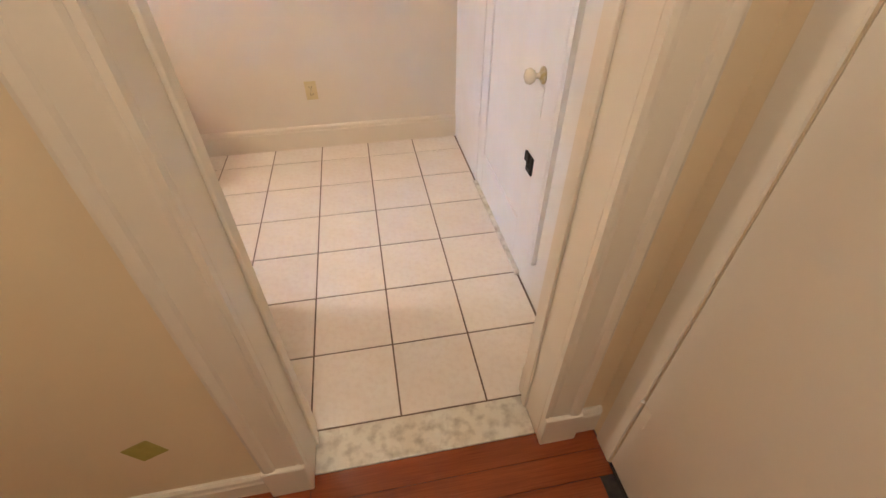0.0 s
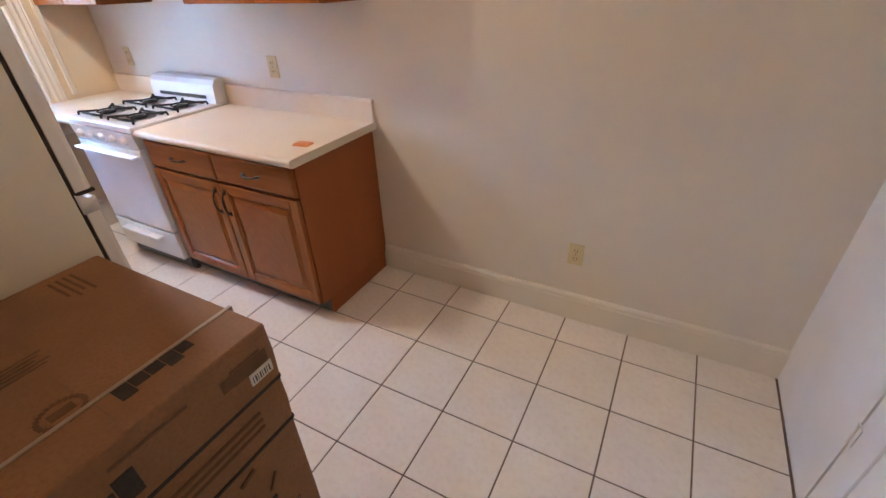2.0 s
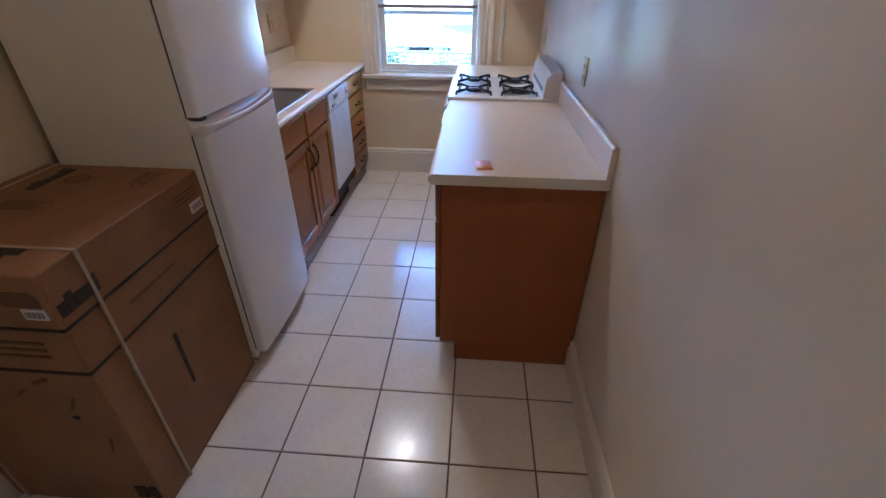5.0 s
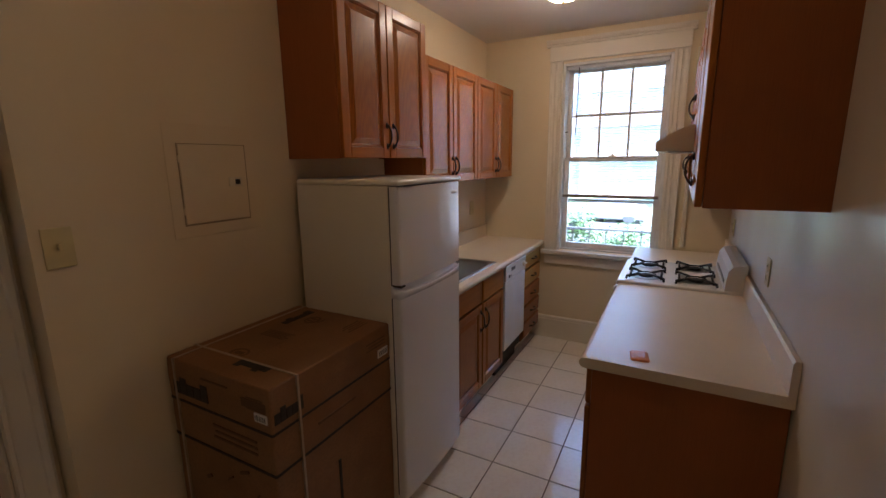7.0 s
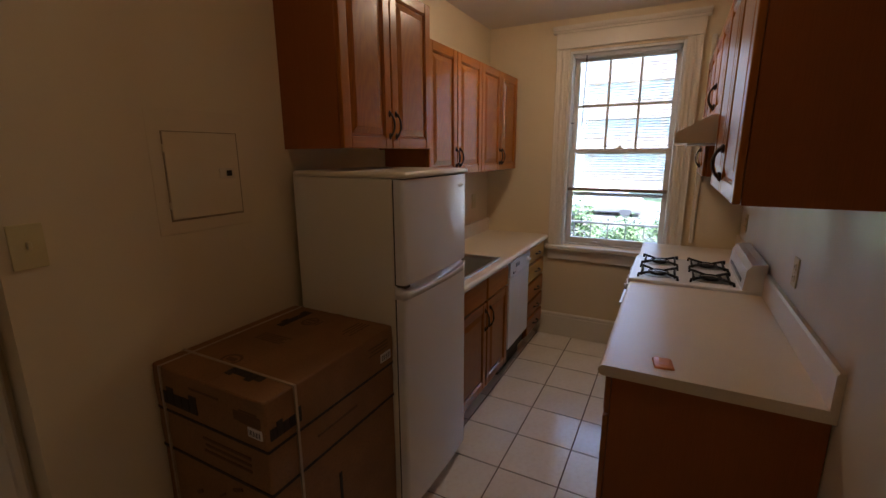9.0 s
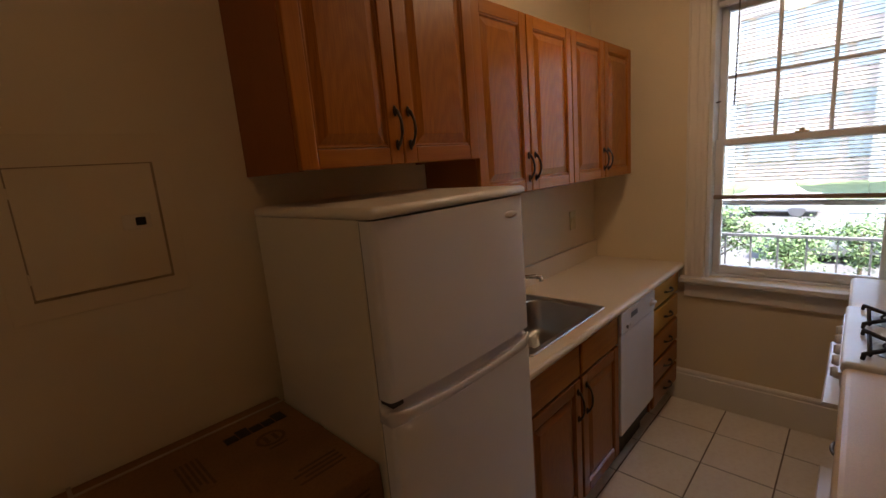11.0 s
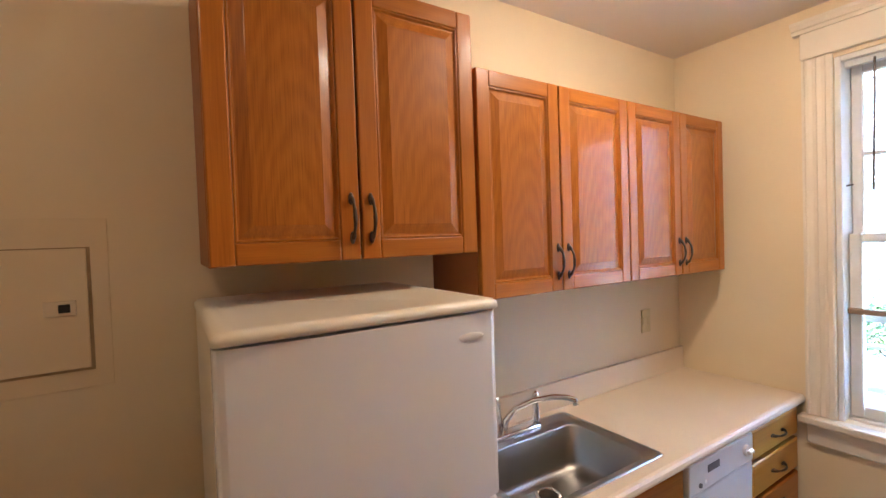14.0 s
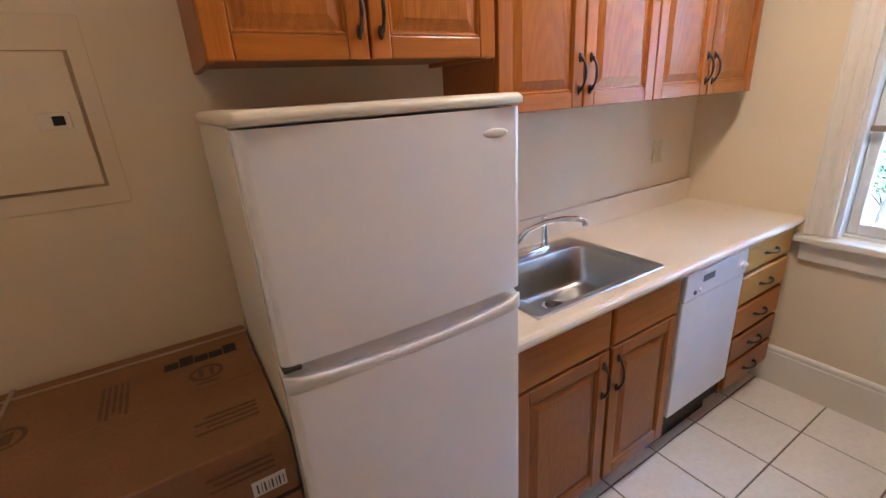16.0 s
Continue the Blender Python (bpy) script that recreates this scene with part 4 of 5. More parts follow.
part("lower_carton", carton_tier(0.002, 0.622, -0.004), CARD, cb)
part("sleeve", carton_tier(0.625, 0.767, -0.002), CARD, cb)
lid = part("lid", carton_tier(0.770, kh, 0.0), CARD, cb)
for z in (0.6235, 0.7685):
    part("seam", rings([rounded((kx0 + kx1) / 2, (ky0 + ky1) / 2, kx1 - kx0 + 0.003, ky1 - ky0 + 0.003, 0.006, zz, 3) for zz in (z - 0.004, z + 0.004)]), INK, cb, "dark seam between the carton's tiers")


def east(y0, y1, z0, z1, d=0.0022):
    return bx((kx1 - 0.002, y0, z0), (kx1 + d, y1, z1), 0)


def north(x0, x1, z0, z1, d=0.0022):
    return bx((x0, ky1 - 0.002, z0), (x1, ky1 + d, z1), 0)


def upper(x0, x1, y0, y1, d=0.0012):
    return bx((x0, y0, kh - 0.003), (x1, y1, kh + d), 0)


def logo_bars(place_bar, a, b, lo, hi):
    """A bold wordmark drawn as plain blocks."""
    w = (b - a) / 5
    bms = []
    for k in range(5):
        top = (hi - lo) * (1.0 if k in (0, 3) else 0.72)
        bms.append(place_bar(a + w * k + w * 0.03, a + w * (k + 1) - w * 0.04, lo, lo + top))
    return join(*bms)


part("printed_mark", logo_bars(lambda a, b, lo, hi: east(-a, -b, lo, hi, 0.0034), 1.51, 1.705, 0.798, 0.860), INK, cb, "bold black printed mark")
part("printed_mark", logo_bars(lambda a, b, lo, hi: north(a, b, lo, hi, 0.0034), -1.14, -1.02, 0.800, 0.850), INK, cb, "bold black printed mark")
part("printed_mark", logo_bars(lambda a, b, lo, hi: upper(lo, hi, a, b), -1.46, -1.31, -1.120, -1.075), INK, lid, "bold black printed mark")
part("printed_mark", logo_bars(lambda a, b, lo, hi: upper(a, b, -hi, -lo), -1.60, -1.43, 1.590, 1.635), INK, lid, "bold black printed mark")
part("printed_ring", join(*[upper(-1.52 + 0.034 * math.cos(a) - 0.004, -1.52 + 0.034 * math.cos(a) + 0.004, -1.525 + 0.03 * math.sin(a) - 0.004, -1.525 + 0.03 * math.sin(a) + 0.004) for a in [k * math.pi / 12 for k in range(24)]],
                          upper(-1.537, -1.527, -1.543, -1.508), upper(-1.513, -1.503, -1.543, -1.508), upper(-1.545, -1.495, -1.482, -1.474)), FAINT, lid)
part("printed_ring", join(*[upper(-1.15 + 0.03 * math.cos(a) - 0.004, -1.15 + 0.03 * math.cos(a) + 0.004, -1.52 + 0.036 * math.sin(a) - 0.004, -1.52 + 0.036 * math.sin(a) + 0.004) for a in [k * math.pi / 12 for k in range(24)]], upper(-1.16, -1.14, -1.54, -1.50)), FAINT, lid)
for piece in (*[upper(-1.36 + 0.012 * k, -1.354 + 0.012 * k, -1.60, -1.46 - 0.01 * (k % 3)) for k in range(5)], *[upper(-1.60 + 0.0, -1.50 + 0.02 * (k % 2), -1.34 + 0.016 * k, -1.334 + 0.016 * k) for k in range(4)]):
    part("printed_line", piece, FAINT, lid)
for piece in (*[east(-1.50 + 0.01 * (k % 2), -1.28, 0.72 - 0.022 * k, 0.728 - 0.022 * k, 0.003) for k in range(3)], east(-1.54, -1.40, 0.882, 0.888, 0.003), *[east(-1.31, -1.235 + 0.01 * (k % 2), 0.875 - 0.012 * k, 0.88 - 0.012 * k, 0.003) for k in range(4)]):
    part("printed_line", piece, FAINT, cb)
for piece in (*[north(-1.60, -1.48 - 0.01 * (k % 2), 0.88 - 0.014 * k, 0.885 - 0.014 * k, 0.003) for k in range(3)], north(-1.40, -1.2, 0.70, 0.708, 0.003)):
    part("printed_line", piece, FAINT, cb)
for piece in (east(-1.285, -1.25, 0.06, 0.115, 0.003), east(-1.24, -1.215, 0.06, 0.115, 0.003), east(-1.33, -1.315, 0.44, 0.452, 0.003)):
    part("printed_mark", piece, INK, cb)
for y, z, a, w, h in ((-1.36, 0.585, 20, 0.045, 0.010), (-1.44, 0.535, 35, 0.035, 0.007), (-1.31, 0.50, 60, 0.05, 0.006), (-1.56, 0.50, 30, 0.03, 0.012), (-1.27, 0.33, 75, 0.06, 0.006)):
    part("scuff", moved(bx((-0.002, -w / 2, -h / 2), (0.0024, w / 2, h / 2), 0), Matrix.Translation((kx1, y, z)) @ Matrix.Rotation(radians(a), 4, "X")), FAINT, cb)
part("printed_panel", east(-1.335, -1.222, 0.842, 0.872, 0.0028), FAINT, cb, "faded brown printed block")
part("shipping_label", east(-1.275, -1.218, 0.805, 0.835, 0.0045), PAPER, cb, "white paper label with a bar code")
part("bar_code", join(*[east(-1.27 + 0.006 * k, -1.27 + 0.006 * k + 0.0015 + 0.0015 * (k % 2), 0.810, 0.828, 0.0052) for k in range(8)]), INK, cb)
part("shipping_label", north(-1.615, -1.55, 0.80, 0.835, 0.0045), PAPER, cb, "white paper label with a bar code")
part("bar_code", join(*[north(-1.61 + 0.007 * k, -1.61 + 0.007 * k + 0.0015 + 0.0015 * (k % 2), 0.806, 0.828, 0.0052) for k in range(8)]), INK, cb)
part("tear", bx((-1.30, ky1 - 0.002, 0.28), (-1.288, ky1 + 0.0022, 0.50), 0), INK, cb, "dark cut in the cardboard")
part("strap", join(upper(kx0 - 0.003, kx1 + 0.003, -1.693, -1.684, 0.0025), east(-1.693, -1.684, 0.004, kh + 0.0025, 0.0056)), TAPE, cb, "translucent plastic strap")
part("strap", join(upper(-1.125, -1.116, ky0 - 0.001, ky1 + 0.004, 0.0032), north(-1.125, -1.116, 0.004, kh + 0.003, 0.0062)), TAPE, cb, "translucent plastic strap")
part("tape", upper(kx0 + 0.001, kx1 - 0.001, -1.486, -1.452, 0.0008), CARD, lid, "brown packing tape along the flaps")

# ---------------- wall fittings ----------------
def outlet(x, z, y, s, label, sockets=True):
    th = thing("wall_outlet", (x, y, z), label, "outlet", "wall outlets")
    d = lambda v: y + s * v
    part("plate", bx((x - 0.036, y, z - 0.058), (x + 0.036, d(0.006), z + 0.058), 0.003, 2), CREAMP, th)
    for dz in (-0.022, 0.022):
        part("socket", bx((x - 0.017, d(0.0045), z + dz - 0.015), (x + 0.017, d(0.0085), z + dz + 0.015), 0.003, 2), CREAMP, th)
        part("slots", join(*[bx((x + dx - 0.0014, d(0.008), z + dz - 0.004), (x + dx + 0.0014, d(0.0092), z + dz + 0.007), 0) for dx in (-0.007, 0.007)], bx((x - 0.002, d(0.008), z + dz - 0.012), (x + 0.002, d(0.0092), z + dz - 0.008), 0)), DARK, th)
    part("screw", lathe([(0.003, d(0.006)), (0.003, d(0.0072)), (0.001, d(0.0074))], 10, (x, 0, z), "y"), CHROME, th)


outlet(-0.616, 0.385, YN - 0.0005, -1, "ivory duplex wall outlet low above the baseboard")
outlet(-2.372, 1.137, YN - 0.0005, -1, "ivory duplex wall outlet above the worktop")
outlet(-3.73, 1.137, YN - 0.0005, -1, "ivory duplex wall outlet in the corner above the worktop")
sw2 = thing("wall_outlet", (-3.67, YS, 1.20), "ivory outlet with a rocker switch above the worktop", "outlet", "wall outlets")
part("plate", bx((-3.71, YS + 0.0005, 1.14), (-3.635, YS + 0.007, 1.26), 0.003, 2), CREAMP, sw2)
part("socket", bx((-3.703, YS + 0.006, 1.18), (-3.678, YS + 0.010, 1.225), 0.003), CREAMP, sw2)
part("toggle", bx((-3.666, YS + 0.006, 1.185), (-3.644, YS + 0.011, 1.22), 0.003), CREAMP, sw2)
ls = thing("light_switch", (-0.768, YS, 1.365), "ivory toggle light switch beside the doorway", "light switch")
part("plate", bx((-0.806, YS + 0.0005, 1.305), (-0.730, YS + 0.007, 1.425), 0.003, 2), CREAMP, ls)
part("toggle", bx((-0.773, YS + 0.006, 1.358), (-0.763, YS + 0.020, 1.378), 0.002), CREAMP, ls)
for z in (1.335, 1.395):
    part("screw", lathe([(0.003, YS + 0.007), (0.003, YS + 0.008), (0.001, YS + 0.0082)], 10, (-0.768, 0, z), "y"), CREAMP, ls)

ep = thing("electrical_panel", (-1.29, YS, 1.5), "flush cream painted electrical panel with a small latch", "electrical panel")
part("surround", bx((-1.462, YS + 0.0005, 1.332), (-1.105, YS + 0.0025, 1.745), 0.001), PANELP, ep)
pd = part("door", bx((-1.420, YS + 0.0045, 1.382), (-1.150, YS + 0.0095, 1.672), 0.003, 2), PANELP, ep)
# brown plate behind the door; its rim paints the shadow in the gap
part("door_shadow_gap", bx((-1.4265, YS + 0.002, 1.3755), (-1.147, YS + 0.0045, 1.675), 0), GAPP, ep)
part("latch_plate", bx((-1.397, YS + 0.009, 1.512), (-1.337, YS + 0.013, 1.548), 0.001), KNOB, pd)
part("latch", bx((-1.386, YS + 0.0125, 1.520), (-1.364, YS + 0.015, 1.540), 0.001), BLACK, pd, "black latch")
for z in (1.43, 1.62):
    part("hinge", bx((-1.150, YS + 0.0042, z - 0.012), (-1.146, YS + 0.010, z + 0.012), 0.001), PANELP, pd)

# ---------------- closet door ----------------
cd = thing("door_1", (XE, (CY0 + CY1) / 2, 0), "white painted panelled closet door with a cream knob", "door", kind="structure")
part("slab", join(bx((XE + 0.002, CY0, 0.016), (XE + 0.045, CY0 + 0.115, CH - 0.003), 0.002), bx((XE + 0.002, CY1 - 0.115, 0.016), (XE + 0.045, CY1, CH - 0.003), 0.002),
                  bx((XE + 0.0021, CY0 + 0.115, 0.016), (XE + 0.045, CY1 - 0.115, 0.24), 0.002), bx((XE + 0.0021, CY0 + 0.115, CH - 0.12), (XE + 0.045, CY1 - 0.115, CH - 0.003), 0.002),
                  bx((XE + 0.010, CY0 + 0.113, 0.239), (XE + 0.035, CY1 - 0.113, CH - 0.119), 0)), DOORW, cd)
kb = part("knob", lathe([(0.026, XE + 0.002), (0.026, XE - 0.003), (0.010, XE - 0.006), (0.009, XE - 0.028), (0.020, XE - 0.034), (0.027, XE - 0.046), (0.024, XE - 0.060), (0.010, XE - 0.067), (0.002, XE - 0.068)], 20, (0, -1.195, 0.90), "x"), KNOB, cd, "cream round door knob", True)
part("rose", lathe([(0.030, XE + 0.001), (0.029, XE - 0.003), (0.02, XE - 0.006), (0.012, XE - 0.014)], 20, (0, -1.195, 0.90), "x"), BRASS, cd, "brass rose", True)
part("keyhole_plate", bx((XE - 0.001, -1.222, 0.755), (XE + 0.003, -1.172, 0.865), 0.001), DOORW, cd)
part("deadbolt", lathe([(0.016, XE + 0.002), (0.015, XE - 0.008), (0.006, XE - 0.012), (0.002, XE - 0.012)], 16, (0, -1.222, 1.17), "x"), BRASS, cd)
part("latch", join(bx((XE - 0.006, -1.225, 0.515), (XE + 0.003, -1.165, 0.590), 0.002), bx((XE - 0.016, -1.235, 0.53), (XE - 0.004, -1.19, 0.55), 0.002), bx((XE - 0.014, -1.20, 0.56), (XE - 0.004, -1.16, 0.60), 0.002)), BLACK, cd, "black iron latch")
for z in (0.40, 1.75):
    part("hinge", join(tube([(XE - 0.003, CY1, z - 0.04), (XE - 0.003, CY1, z + 0.04)], 0.0055, 8), bx((XE - 0.002, CY1 - 0.02, z - 0.035), (XE + 0.001, CY1 + 0.02, z + 0.035), 0)), DOORW, cd)
tr = thing("door_trim", (XE, -1.32, 0), "white painted moulding beside the closet door", "trim", kind="structure")
tprof = [(0, 0), (0, 0.014), (0.085, 0.012), (0.105, 0.020), (0.125, 0.024), (0.140, 0.018), (0.143, 0)]
part("moulding", rings([[(XE - d, CY0 - 0.006 - u, z) for u, d in tprof] for z in (0.20, CH + 0.06)]), DOORW, tr)
built("trim_floor_gap", join(bx((XE - 0.006, -1.85, -0.003), (XE + 0.004, CY0, 0.001), 0), bx((XE - 0.006, CY1, -0.003), (XE + 0.004, YN - 0.02, 0.001), 0)), GROUT, "dark gap along the foot of the wall", "gap")
sl = built("door_sill", bx((XE - 0.018, CY0, -0.003), (XE + 0.05, CY1, 0.012), 0.003), MARBLE, "worn grey sill strip under the closet door", "sill")

# ---------------- hall side ----------------
hd = thing("door_2", (HALL_XE, -2.56, 0), "cream painted closed hall door with a painted hinge", "door", kind="structure")
part("slab", bx((HALL_XE - 0.002, -2.988, 0.016), (HALL_XE + 0.046, -2.132, 2.045), 0.003), TRIM, hd)
for z in (0.335, 1.75):
    part("hinge", join(tube([(HALL_XE - 0.009, -2.130, z - 0.045), (HALL_XE - 0.009, -2.130, z + 0.045)], 0.006, 8), bx((HALL_XE - 0.004, -2.165, z - 0.04), (HALL_XE - 0.001, -2.135, z + 0.04), 0.001)), TRIM, hd, "paint-flecked brass hinge")
built("trim_hall_door_gap", bx((HALL_XE - 0.004, -2.98, -0.003), (HALL_XE + 0.05, -2.15, 0.014), 0), DARK, "dark gap under the hall door", "gap")
hdc = thing("door_casing_side", (HALL_XE, -2.08, 0), "cream painted narrow casing of the hall door", "door casing", kind="structure")
part("casing_left", bx((HALL_XE - 0.007, -2.128, 0), (HALL_XE, -2.045, 2.1), 0.004), TRIM, hdc)
tagged(part("tape_patch", moved(bx((-0.04, -0.0005, -0.035), (0.04, 0.0008, 0.035), 0), Matrix.Translation((-0.95, HALL_Y - 0.001, 0.335)) @ Matrix.Rotation(radians(-25), 4, "Y")), OLIVE), "square of yellow masking tape stuck on the wall", "tape")

# ---------------- outside ----------------
GZ = -1.9
built("ground", slab(((-400, -400, GZ - 0.3), (400, 400, GZ))), GRASS, "sunlit lawn round the building", "ground")
built("pavement", slab(((-9.6, -40, GZ), (-7.6, 40, GZ + 0.06))), CONCRETE, "pale concrete path outside the window", "pavement")
built("road", slab(((-30, -60, GZ), (-15.5, 60, GZ + 0.03))), ASPHALT, "grey asphalt car park", "road")
built("facade_house", join(*[bx(a, b, 0) for a, b in (((-4.36, -12, GZ), (-4.245, WY0 - 0.001, 9)), ((-4.36, WY1 + 0.001, GZ), (-4.245, 12, 9)), ((-4.36, WY0 - 0.001, GZ), (-4.245, WY1 + 0.001, WZ0 - 0.03)), ((-4.36, WY0 - 0.001, WZ1 + 0.01), (-4.245, WY1 + 0.001, 9)))]),
      CONCRETE, "pale outer wall of this house round the window", "wall")
fence = thing("railing", (-6.4, -1, GZ), "thin dark metal railing outside the window", "railing")
FT = 0.68
part("top_rail", bx((-6.42, -9, FT - 0.03), (-6.38, 9, FT), 0.004), FENCE, fence)
part("bottom_rail", bx((-6.415, -9, -0.48), (-6.385, 9, -0.45), 0.004), FENCE, fence)
for k in range(48):
    y = -5.6 + 0.22 * k
    part("baluster", bx((-6.408, y, -0.46), (-6.392, y + 0.016, FT - 0.02), 0), FENCE, fence)
for k in range(7):
    y = -8.9 + 2.95 * k
    part("post", bx((-6.42, y, GZ), (-6.38, y + 0.04, FT + 0.02), 0.003), FENCE, fence)

bld = thing("office_building", (-46, 0, GZ), "long pinkish brick office building with bands of blue-grey windows", "building")
BH = 14.3
part("wall", bx((-60, -60, GZ), (-46, 60, GZ + BH), 0), BRICK, bld)
pane_me = None
for s_ in range(4):
    z0 = GZ + 1.6 + s_ * 3.25
    part("spandrel", bx((-46.0, -60, z0 + 1.75), (-45.75, 60, z0 + 3.05), 0), BRICK, bld)
    for k in range(26):
        y = -39 + 3.0 * k
        if pane_me is None:
            w0 = part("window", bx((-46.02, -1.25, -0.8), (-45.92, 1.25, 0.8), 0), PANE, bld)
            pane_me = w0.data
            w0.location = Vector((-0.0, y, z0 + 0.9)) - place(bld) + Vector((0, 0, 0))
            pane_me.transform(Matrix.Translation(place(bld)))
        else:
            w1 = new("window", pane_me)
            w1.parent = bld
            w1.location = Vector((0.0, y, z0 + 0.9)) - place(bld)
for k in range(9):
    part("column", bx((-46.0, -36 + 9 * k, GZ), (-45.6, -35.3 + 9 * k, GZ + BH), 0), CONCRETE, bld)
part("roof", bx((-60.4, -60.4, GZ + BH), (-45.5, 60.4, GZ + BH + 0.6), 0), CONCRETE, bld)


def tree(x, y, h, spread, seed, label):
    rng = random.Random(seed)
    th = thing("tree", (x, y, GZ), label, "tree", "trees")
    limbs = [tube([(x, y, GZ), (x + 0.05 * h * 0.2, y, GZ + 0.25 * h), (x, y + 0.02 * h, GZ + 0.55 * h), (x, y, GZ + 0.8 * h)], [0.035 * h, 0.027 * h, 0.017 * h, 0.006 * h], 8)]
    tips = []
    for k in range(9):
        a, t_ = rng.uniform(0, 6.28), rng.uniform(0.3, 0.7)
        r = spread * rng.uniform(0.5, 0.85)
        p0, p1 = Vector((x, y, GZ + t_ * h)), Vector((x + r * math.cos(a), y + r * math.sin(a), GZ + h * (t_ + rng.uniform(0.12, 0.28))))
        limbs.append(tube([p0, (p0 + p1) / 2 + Vector((0, 0, 0.03 * h)), p1], [0.012 * h, 0.008 * h, 0.003 * h], 6))
        tips += [p1, (p0 + p1) / 2 + Vector((0, 0, 0.1 * h))]
    tips.append(Vector((x, y, GZ + 0.85 * h)))
    part("trunk", join(*limbs), BARK, th)
    vs, fs = [], []
    for tip in tips:
        for k in range(110):
            d = Vector((rng.gauss(0, 1), rng.gauss(0, 1), rng.gauss(0, 0.8))) * spread * 0.21
            c, u = tip + d, Vector((rng.uniform(-1, 1), rng.uniform(-1, 1), rng.uniform(-0.6, 0.6))).normalized()
            v = u.cross(Vector((rng.uniform(-1, 1), rng.uniform(-1, 1), 1))).normalized()
            sz = rng.uniform(0.018, 0.04) * h
            i = len(vs)
            vs += [c - u * sz, c + v * sz * 0.5, c + u * sz, c - v * sz * 0.5]
            fs.append((i, i + 1, i + 2, i + 3))
    me = bpy.data.meshes.new("crown")
    me.from_pydata([v - Vector((x, y, GZ)) for v in vs], [], fs)
    me.materials.append(FOLIAGE)
    cr = new("crown", me)
    cr.parent = th


tree(-14.0, -3.0, 2.0, 0.9, 3, "small leafy tree on the lawn outside")
tree(-14.2, 0.9, 1.9, 1.0, 4, "small leafy tree on the lawn outside")
tree(-14.0, -6.4, 2.4, 1.0, 5, "small leafy tree on the lawn outside")
tree(-13.0, -1.5, 1.7, 0.9, 8, "low leafy bush on the lawn outside")
tree(-12.6, -4.4, 1.8, 1.0, 9, "low leafy bush on the lawn outside")
tree(-14.6, -0.3, 1.6, 0.9, 10, "low leafy bush on the lawn outside")
tree(-38.0, 9.0, 16.5, 5.5, 6, "tall broad tree in front of the office building")
tree(-36.0, -16.0, 8.5, 3.2, 7, "leafy tree in front of the office building")


def car(x, y, paint, label):
    th = thing("car", (x, y, GZ + 0.03), label, "car", "parked cars")
    g = GZ + 0.03
    def sec(yy, wz):
        return [(x - 0.85, yy, g + 0.25), (x + 0.85, yy, g + 0.25), (x + 0.88, yy, g + 0.55), (x + 0.84, yy, wz), (x - 0.84, yy, wz), (x - 0.88, yy, g + 0.55)]
    part("body", rings([sec(y - 2.15, g + 0.62), sec(y - 2.0, g + 0.78), sec(y - 1.0, g + 0.92), sec(y + 1.4, g + 0.95), sec(y + 2.0, g + 0.9), sec(y + 2.15, g + 0.65)]), paint, th, "", True)
    def cab(yy, w, z):
        return [(x - w, yy, z), (x + w, yy, z)]
    loop0 = [(x - 0.78, y - 1.05, g + 0.90), (x + 0.78, y - 1.05, g + 0.90), (x + 0.78, y + 1.55, g + 0.93), (x - 0.78, y + 1.55, g + 0.93)]
    loop1 = [(x - 0.62, y - 0.35, g + 1.38), (x + 0.62, y - 0.35, g + 1.38), (x + 0.62, y + 1.0, g + 1.38), (x - 0.62, y + 1.0, g + 1.38)]
    part("windows", rings([loop0, loop1]), PANE, th, "dark car windows")
    part("roof", bx((x - 0.64, y - 0.4, g + 1.37), (x + 0.64, y + 1.05, g + 1.43), 0.03, 2), paint, th)
    for dy in (-1.35, 1.3):
        for sx in (-0.86, 0.70):
            part("wheel", lathe([(0.31, x + sx), (0.32, x + sx + 0.03), (0.32, x + sx + 0.13), (0.31, x + sx + 0.16), (0.16, x + sx + 0.165)], 18, (0, y + dy, g + 0.32), "x"), GREYK, th)


for k in range(9):
    car(-17.5 - (k % 3) * 4.6, -9.5 + 2.9 * k + (k % 2) * 0.6, CARP[k % 3], ("silver", "dark", "white")[k % 3] + " parked car in the car park")

# ---------------- blind ----------------
bl = thing("window_blind", (XW - 0.035, -0.66, 1.29), "white horizontal slat blind lowered over half the window", "window blind")
XB = XW - 0.032
b0, b1 = WY0 + 0.030, WY1 - 0.030
part("head_rail", bx((XB - 0.016, b0, 2.318), (XB + 0.016, b1, 2.343), 0.002), SLAT, bl)
part("bottom_rail", bx((XB - 0.013, b0, 1.288), (XB + 0.013, b1, 1.312), 0.005, 2), RAILB, bl, "taupe bottom rail")
arc = [(-0.0125, -0.0016), (-0.005, 0.0006), (0.005, 0.0006), (0.0125, -0.0016), (0.005, 0.0012), (-0.005, 0.0012)]
sb0 = part("slat", rings([[(XB + d, y, h) for d, h in arc] for y in (b0 + 0.004, b1 - 0.004)]), SLAT, bl)
nsl = 46
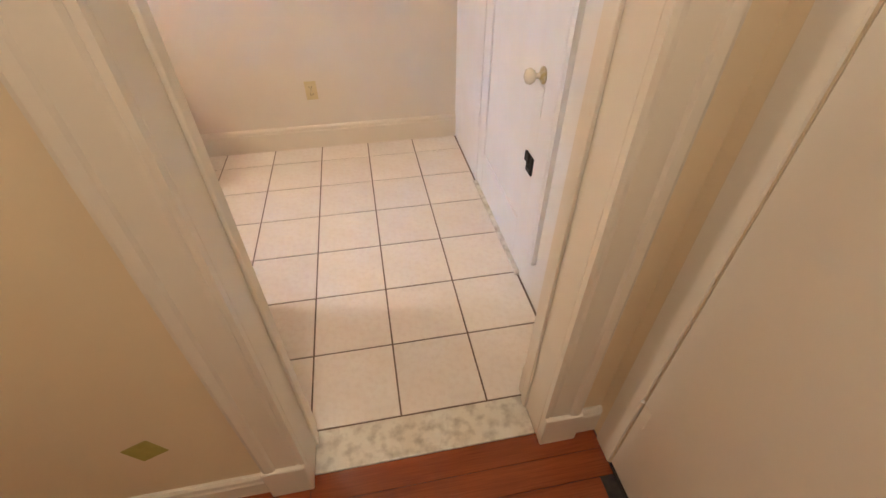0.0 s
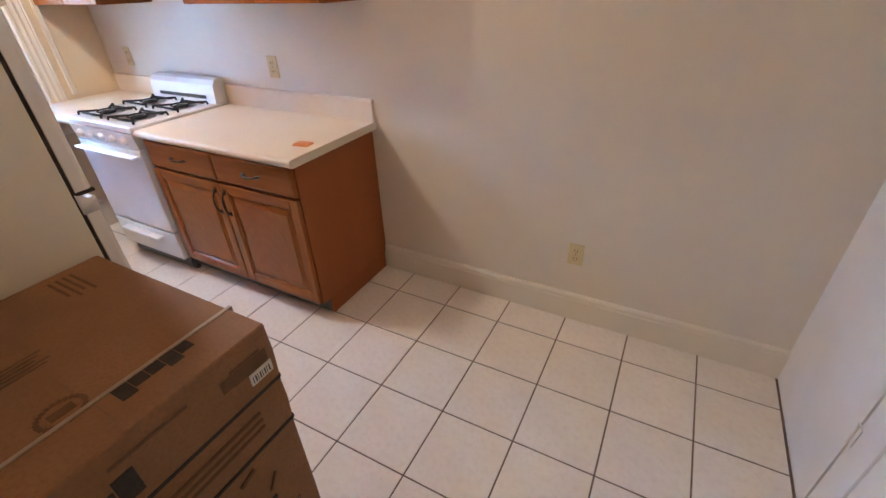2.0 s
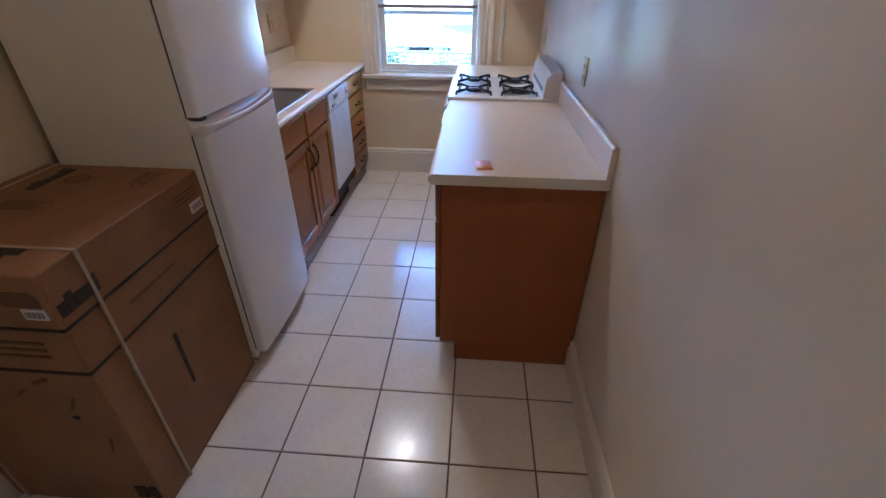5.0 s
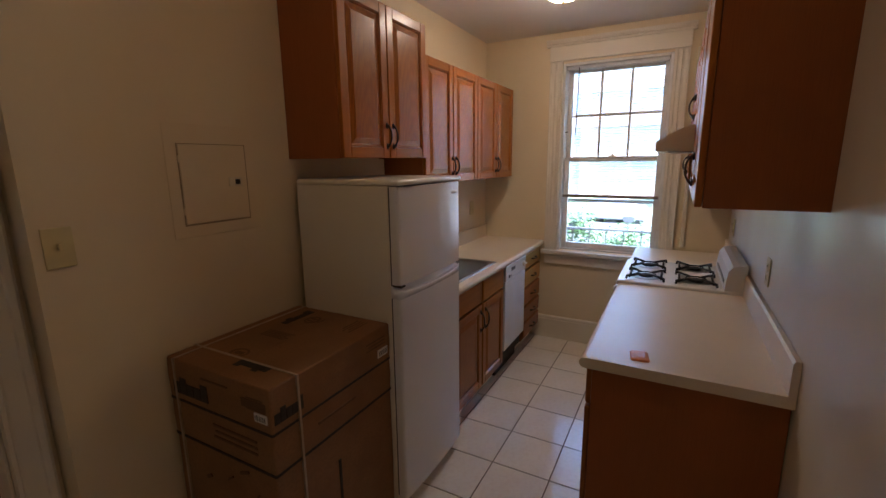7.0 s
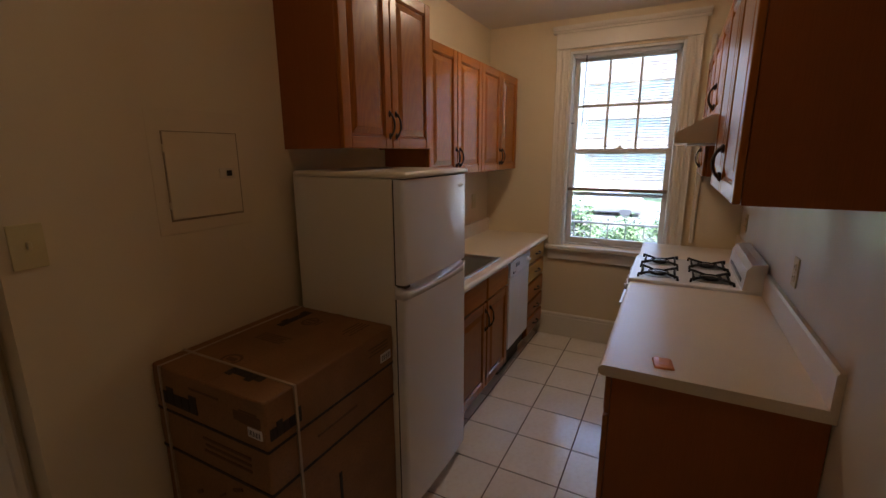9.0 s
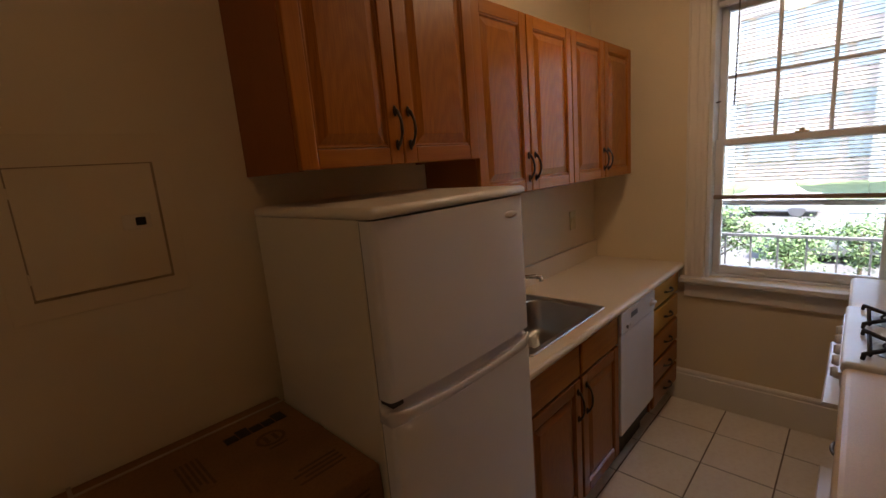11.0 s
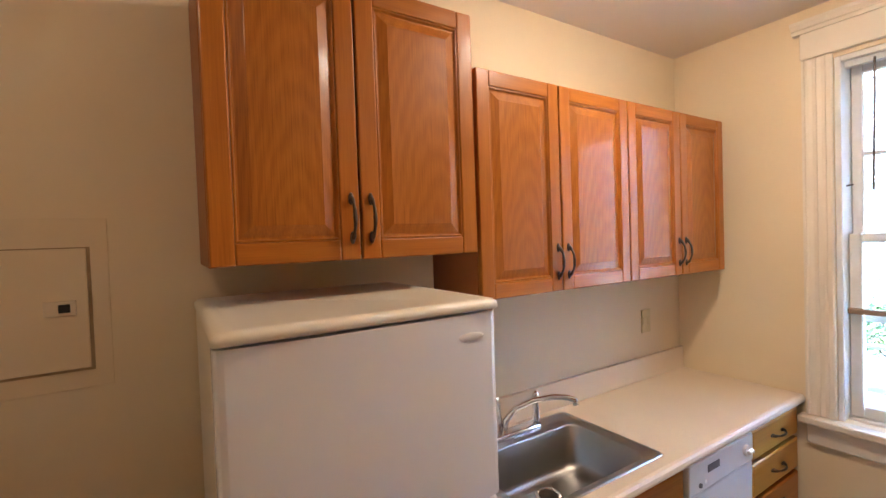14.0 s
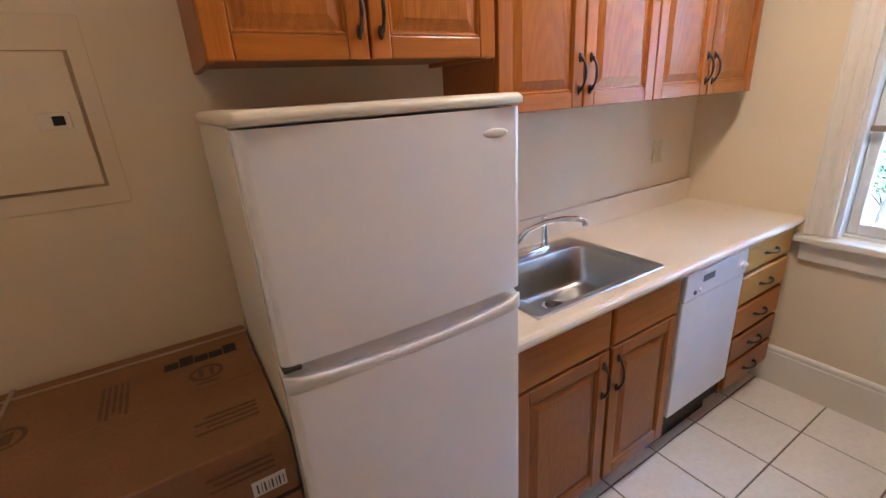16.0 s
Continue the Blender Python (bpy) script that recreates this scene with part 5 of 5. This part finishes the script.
for k in range(nsl):
    z = 1.330 + (2.305 - 1.330) * k / (nsl - 1)
    o = sb0 if k == 0 else new("slat", sb0.data)
    o.parent = bl
    o.location = (0, 0, z)
    o.rotation_euler = (0, radians(14), 0)
for y in (b0 + 0.1, b1 - 0.1, -0.66):
    for dx in (-0.0135, 0.0135):
        part("cord", bx((XB + dx - 0.0005, y - 0.0005, 1.31), (XB + dx + 0.0005, y + 0.0005, 2.32), 0), SLAT, bl)
part("wand", tube([(XB + 0.022, b0 + 0.095, 2.33), (XB + 0.024, b0 + 0.093, 2.1), (XB + 0.024, b0 + 0.088, 1.80)], 0.004, 6), IRON, bl, "dark tilt wand")

# ---------------- floor tiles and planks ----------------
def tile_mesh(w, d):
    bm = bmesh.new()
    loops = [[(ix, iy, -0.0034), (w - ix, iy, -0.0034), (w - ix, d - iy, -0.0034), (ix, d - iy, -0.0034)] for ix, iy in ((0, 0),)]
    loops.append([(0, 0, -0.0012), (w, 0, -0.0012), (w, d, -0.0012), (0, d, -0.0012)])
    e = 0.0016
    loops.append([(e, e, 0), (w - e, e, 0), (w - e, d - e, 0), (e, d - e, 0)])
    bm.free()
    bm = rings(loops)
    me = bpy.data.meshes.new("tile")
    bm.to_mesh(me)
    bm.free()
    me.materials.append(TILE)
    return me


G = 0.0064
cache = {}
for i in range(-13, 2):
    for j in range(-6, 1):
        x0, x1 = max(i * T + G / 2, XW + 0.004), min((i + 1) * T - G / 2, XE - 0.006)
        y0, y1 = max(j * T + G / 2, -1.849), min((j + 1) * T - G / 2, YN - 0.002)
        if x1 - x0 < 0.01 or y1 - y0 < 0.01:
            continue
        key = (round(x1 - x0, 4), round(y1 - y0, 4))
        if key not in cache:
            cache[key] = tile_mesh(*key)
        o = new("tile", cache[key])
        o.parent = floor
        o.location = (x0, y0, random.uniform(-0.0003, 0.0002))
for k in range(26):
    y1 = -1.994 - 0.085 * k
    x = HALL_XW + 0.002
    while x < HALL_XE - 0.05:
        x2 = min(x + random.uniform(0.6, 1.4), HALL_XE - 0.002)
        part("plank", bx((x, y1 - 0.0836, -0.004), (x2 - 0.0015, y1, 0.0), 0.0012), PLANK, hall_floor)
        x = x2
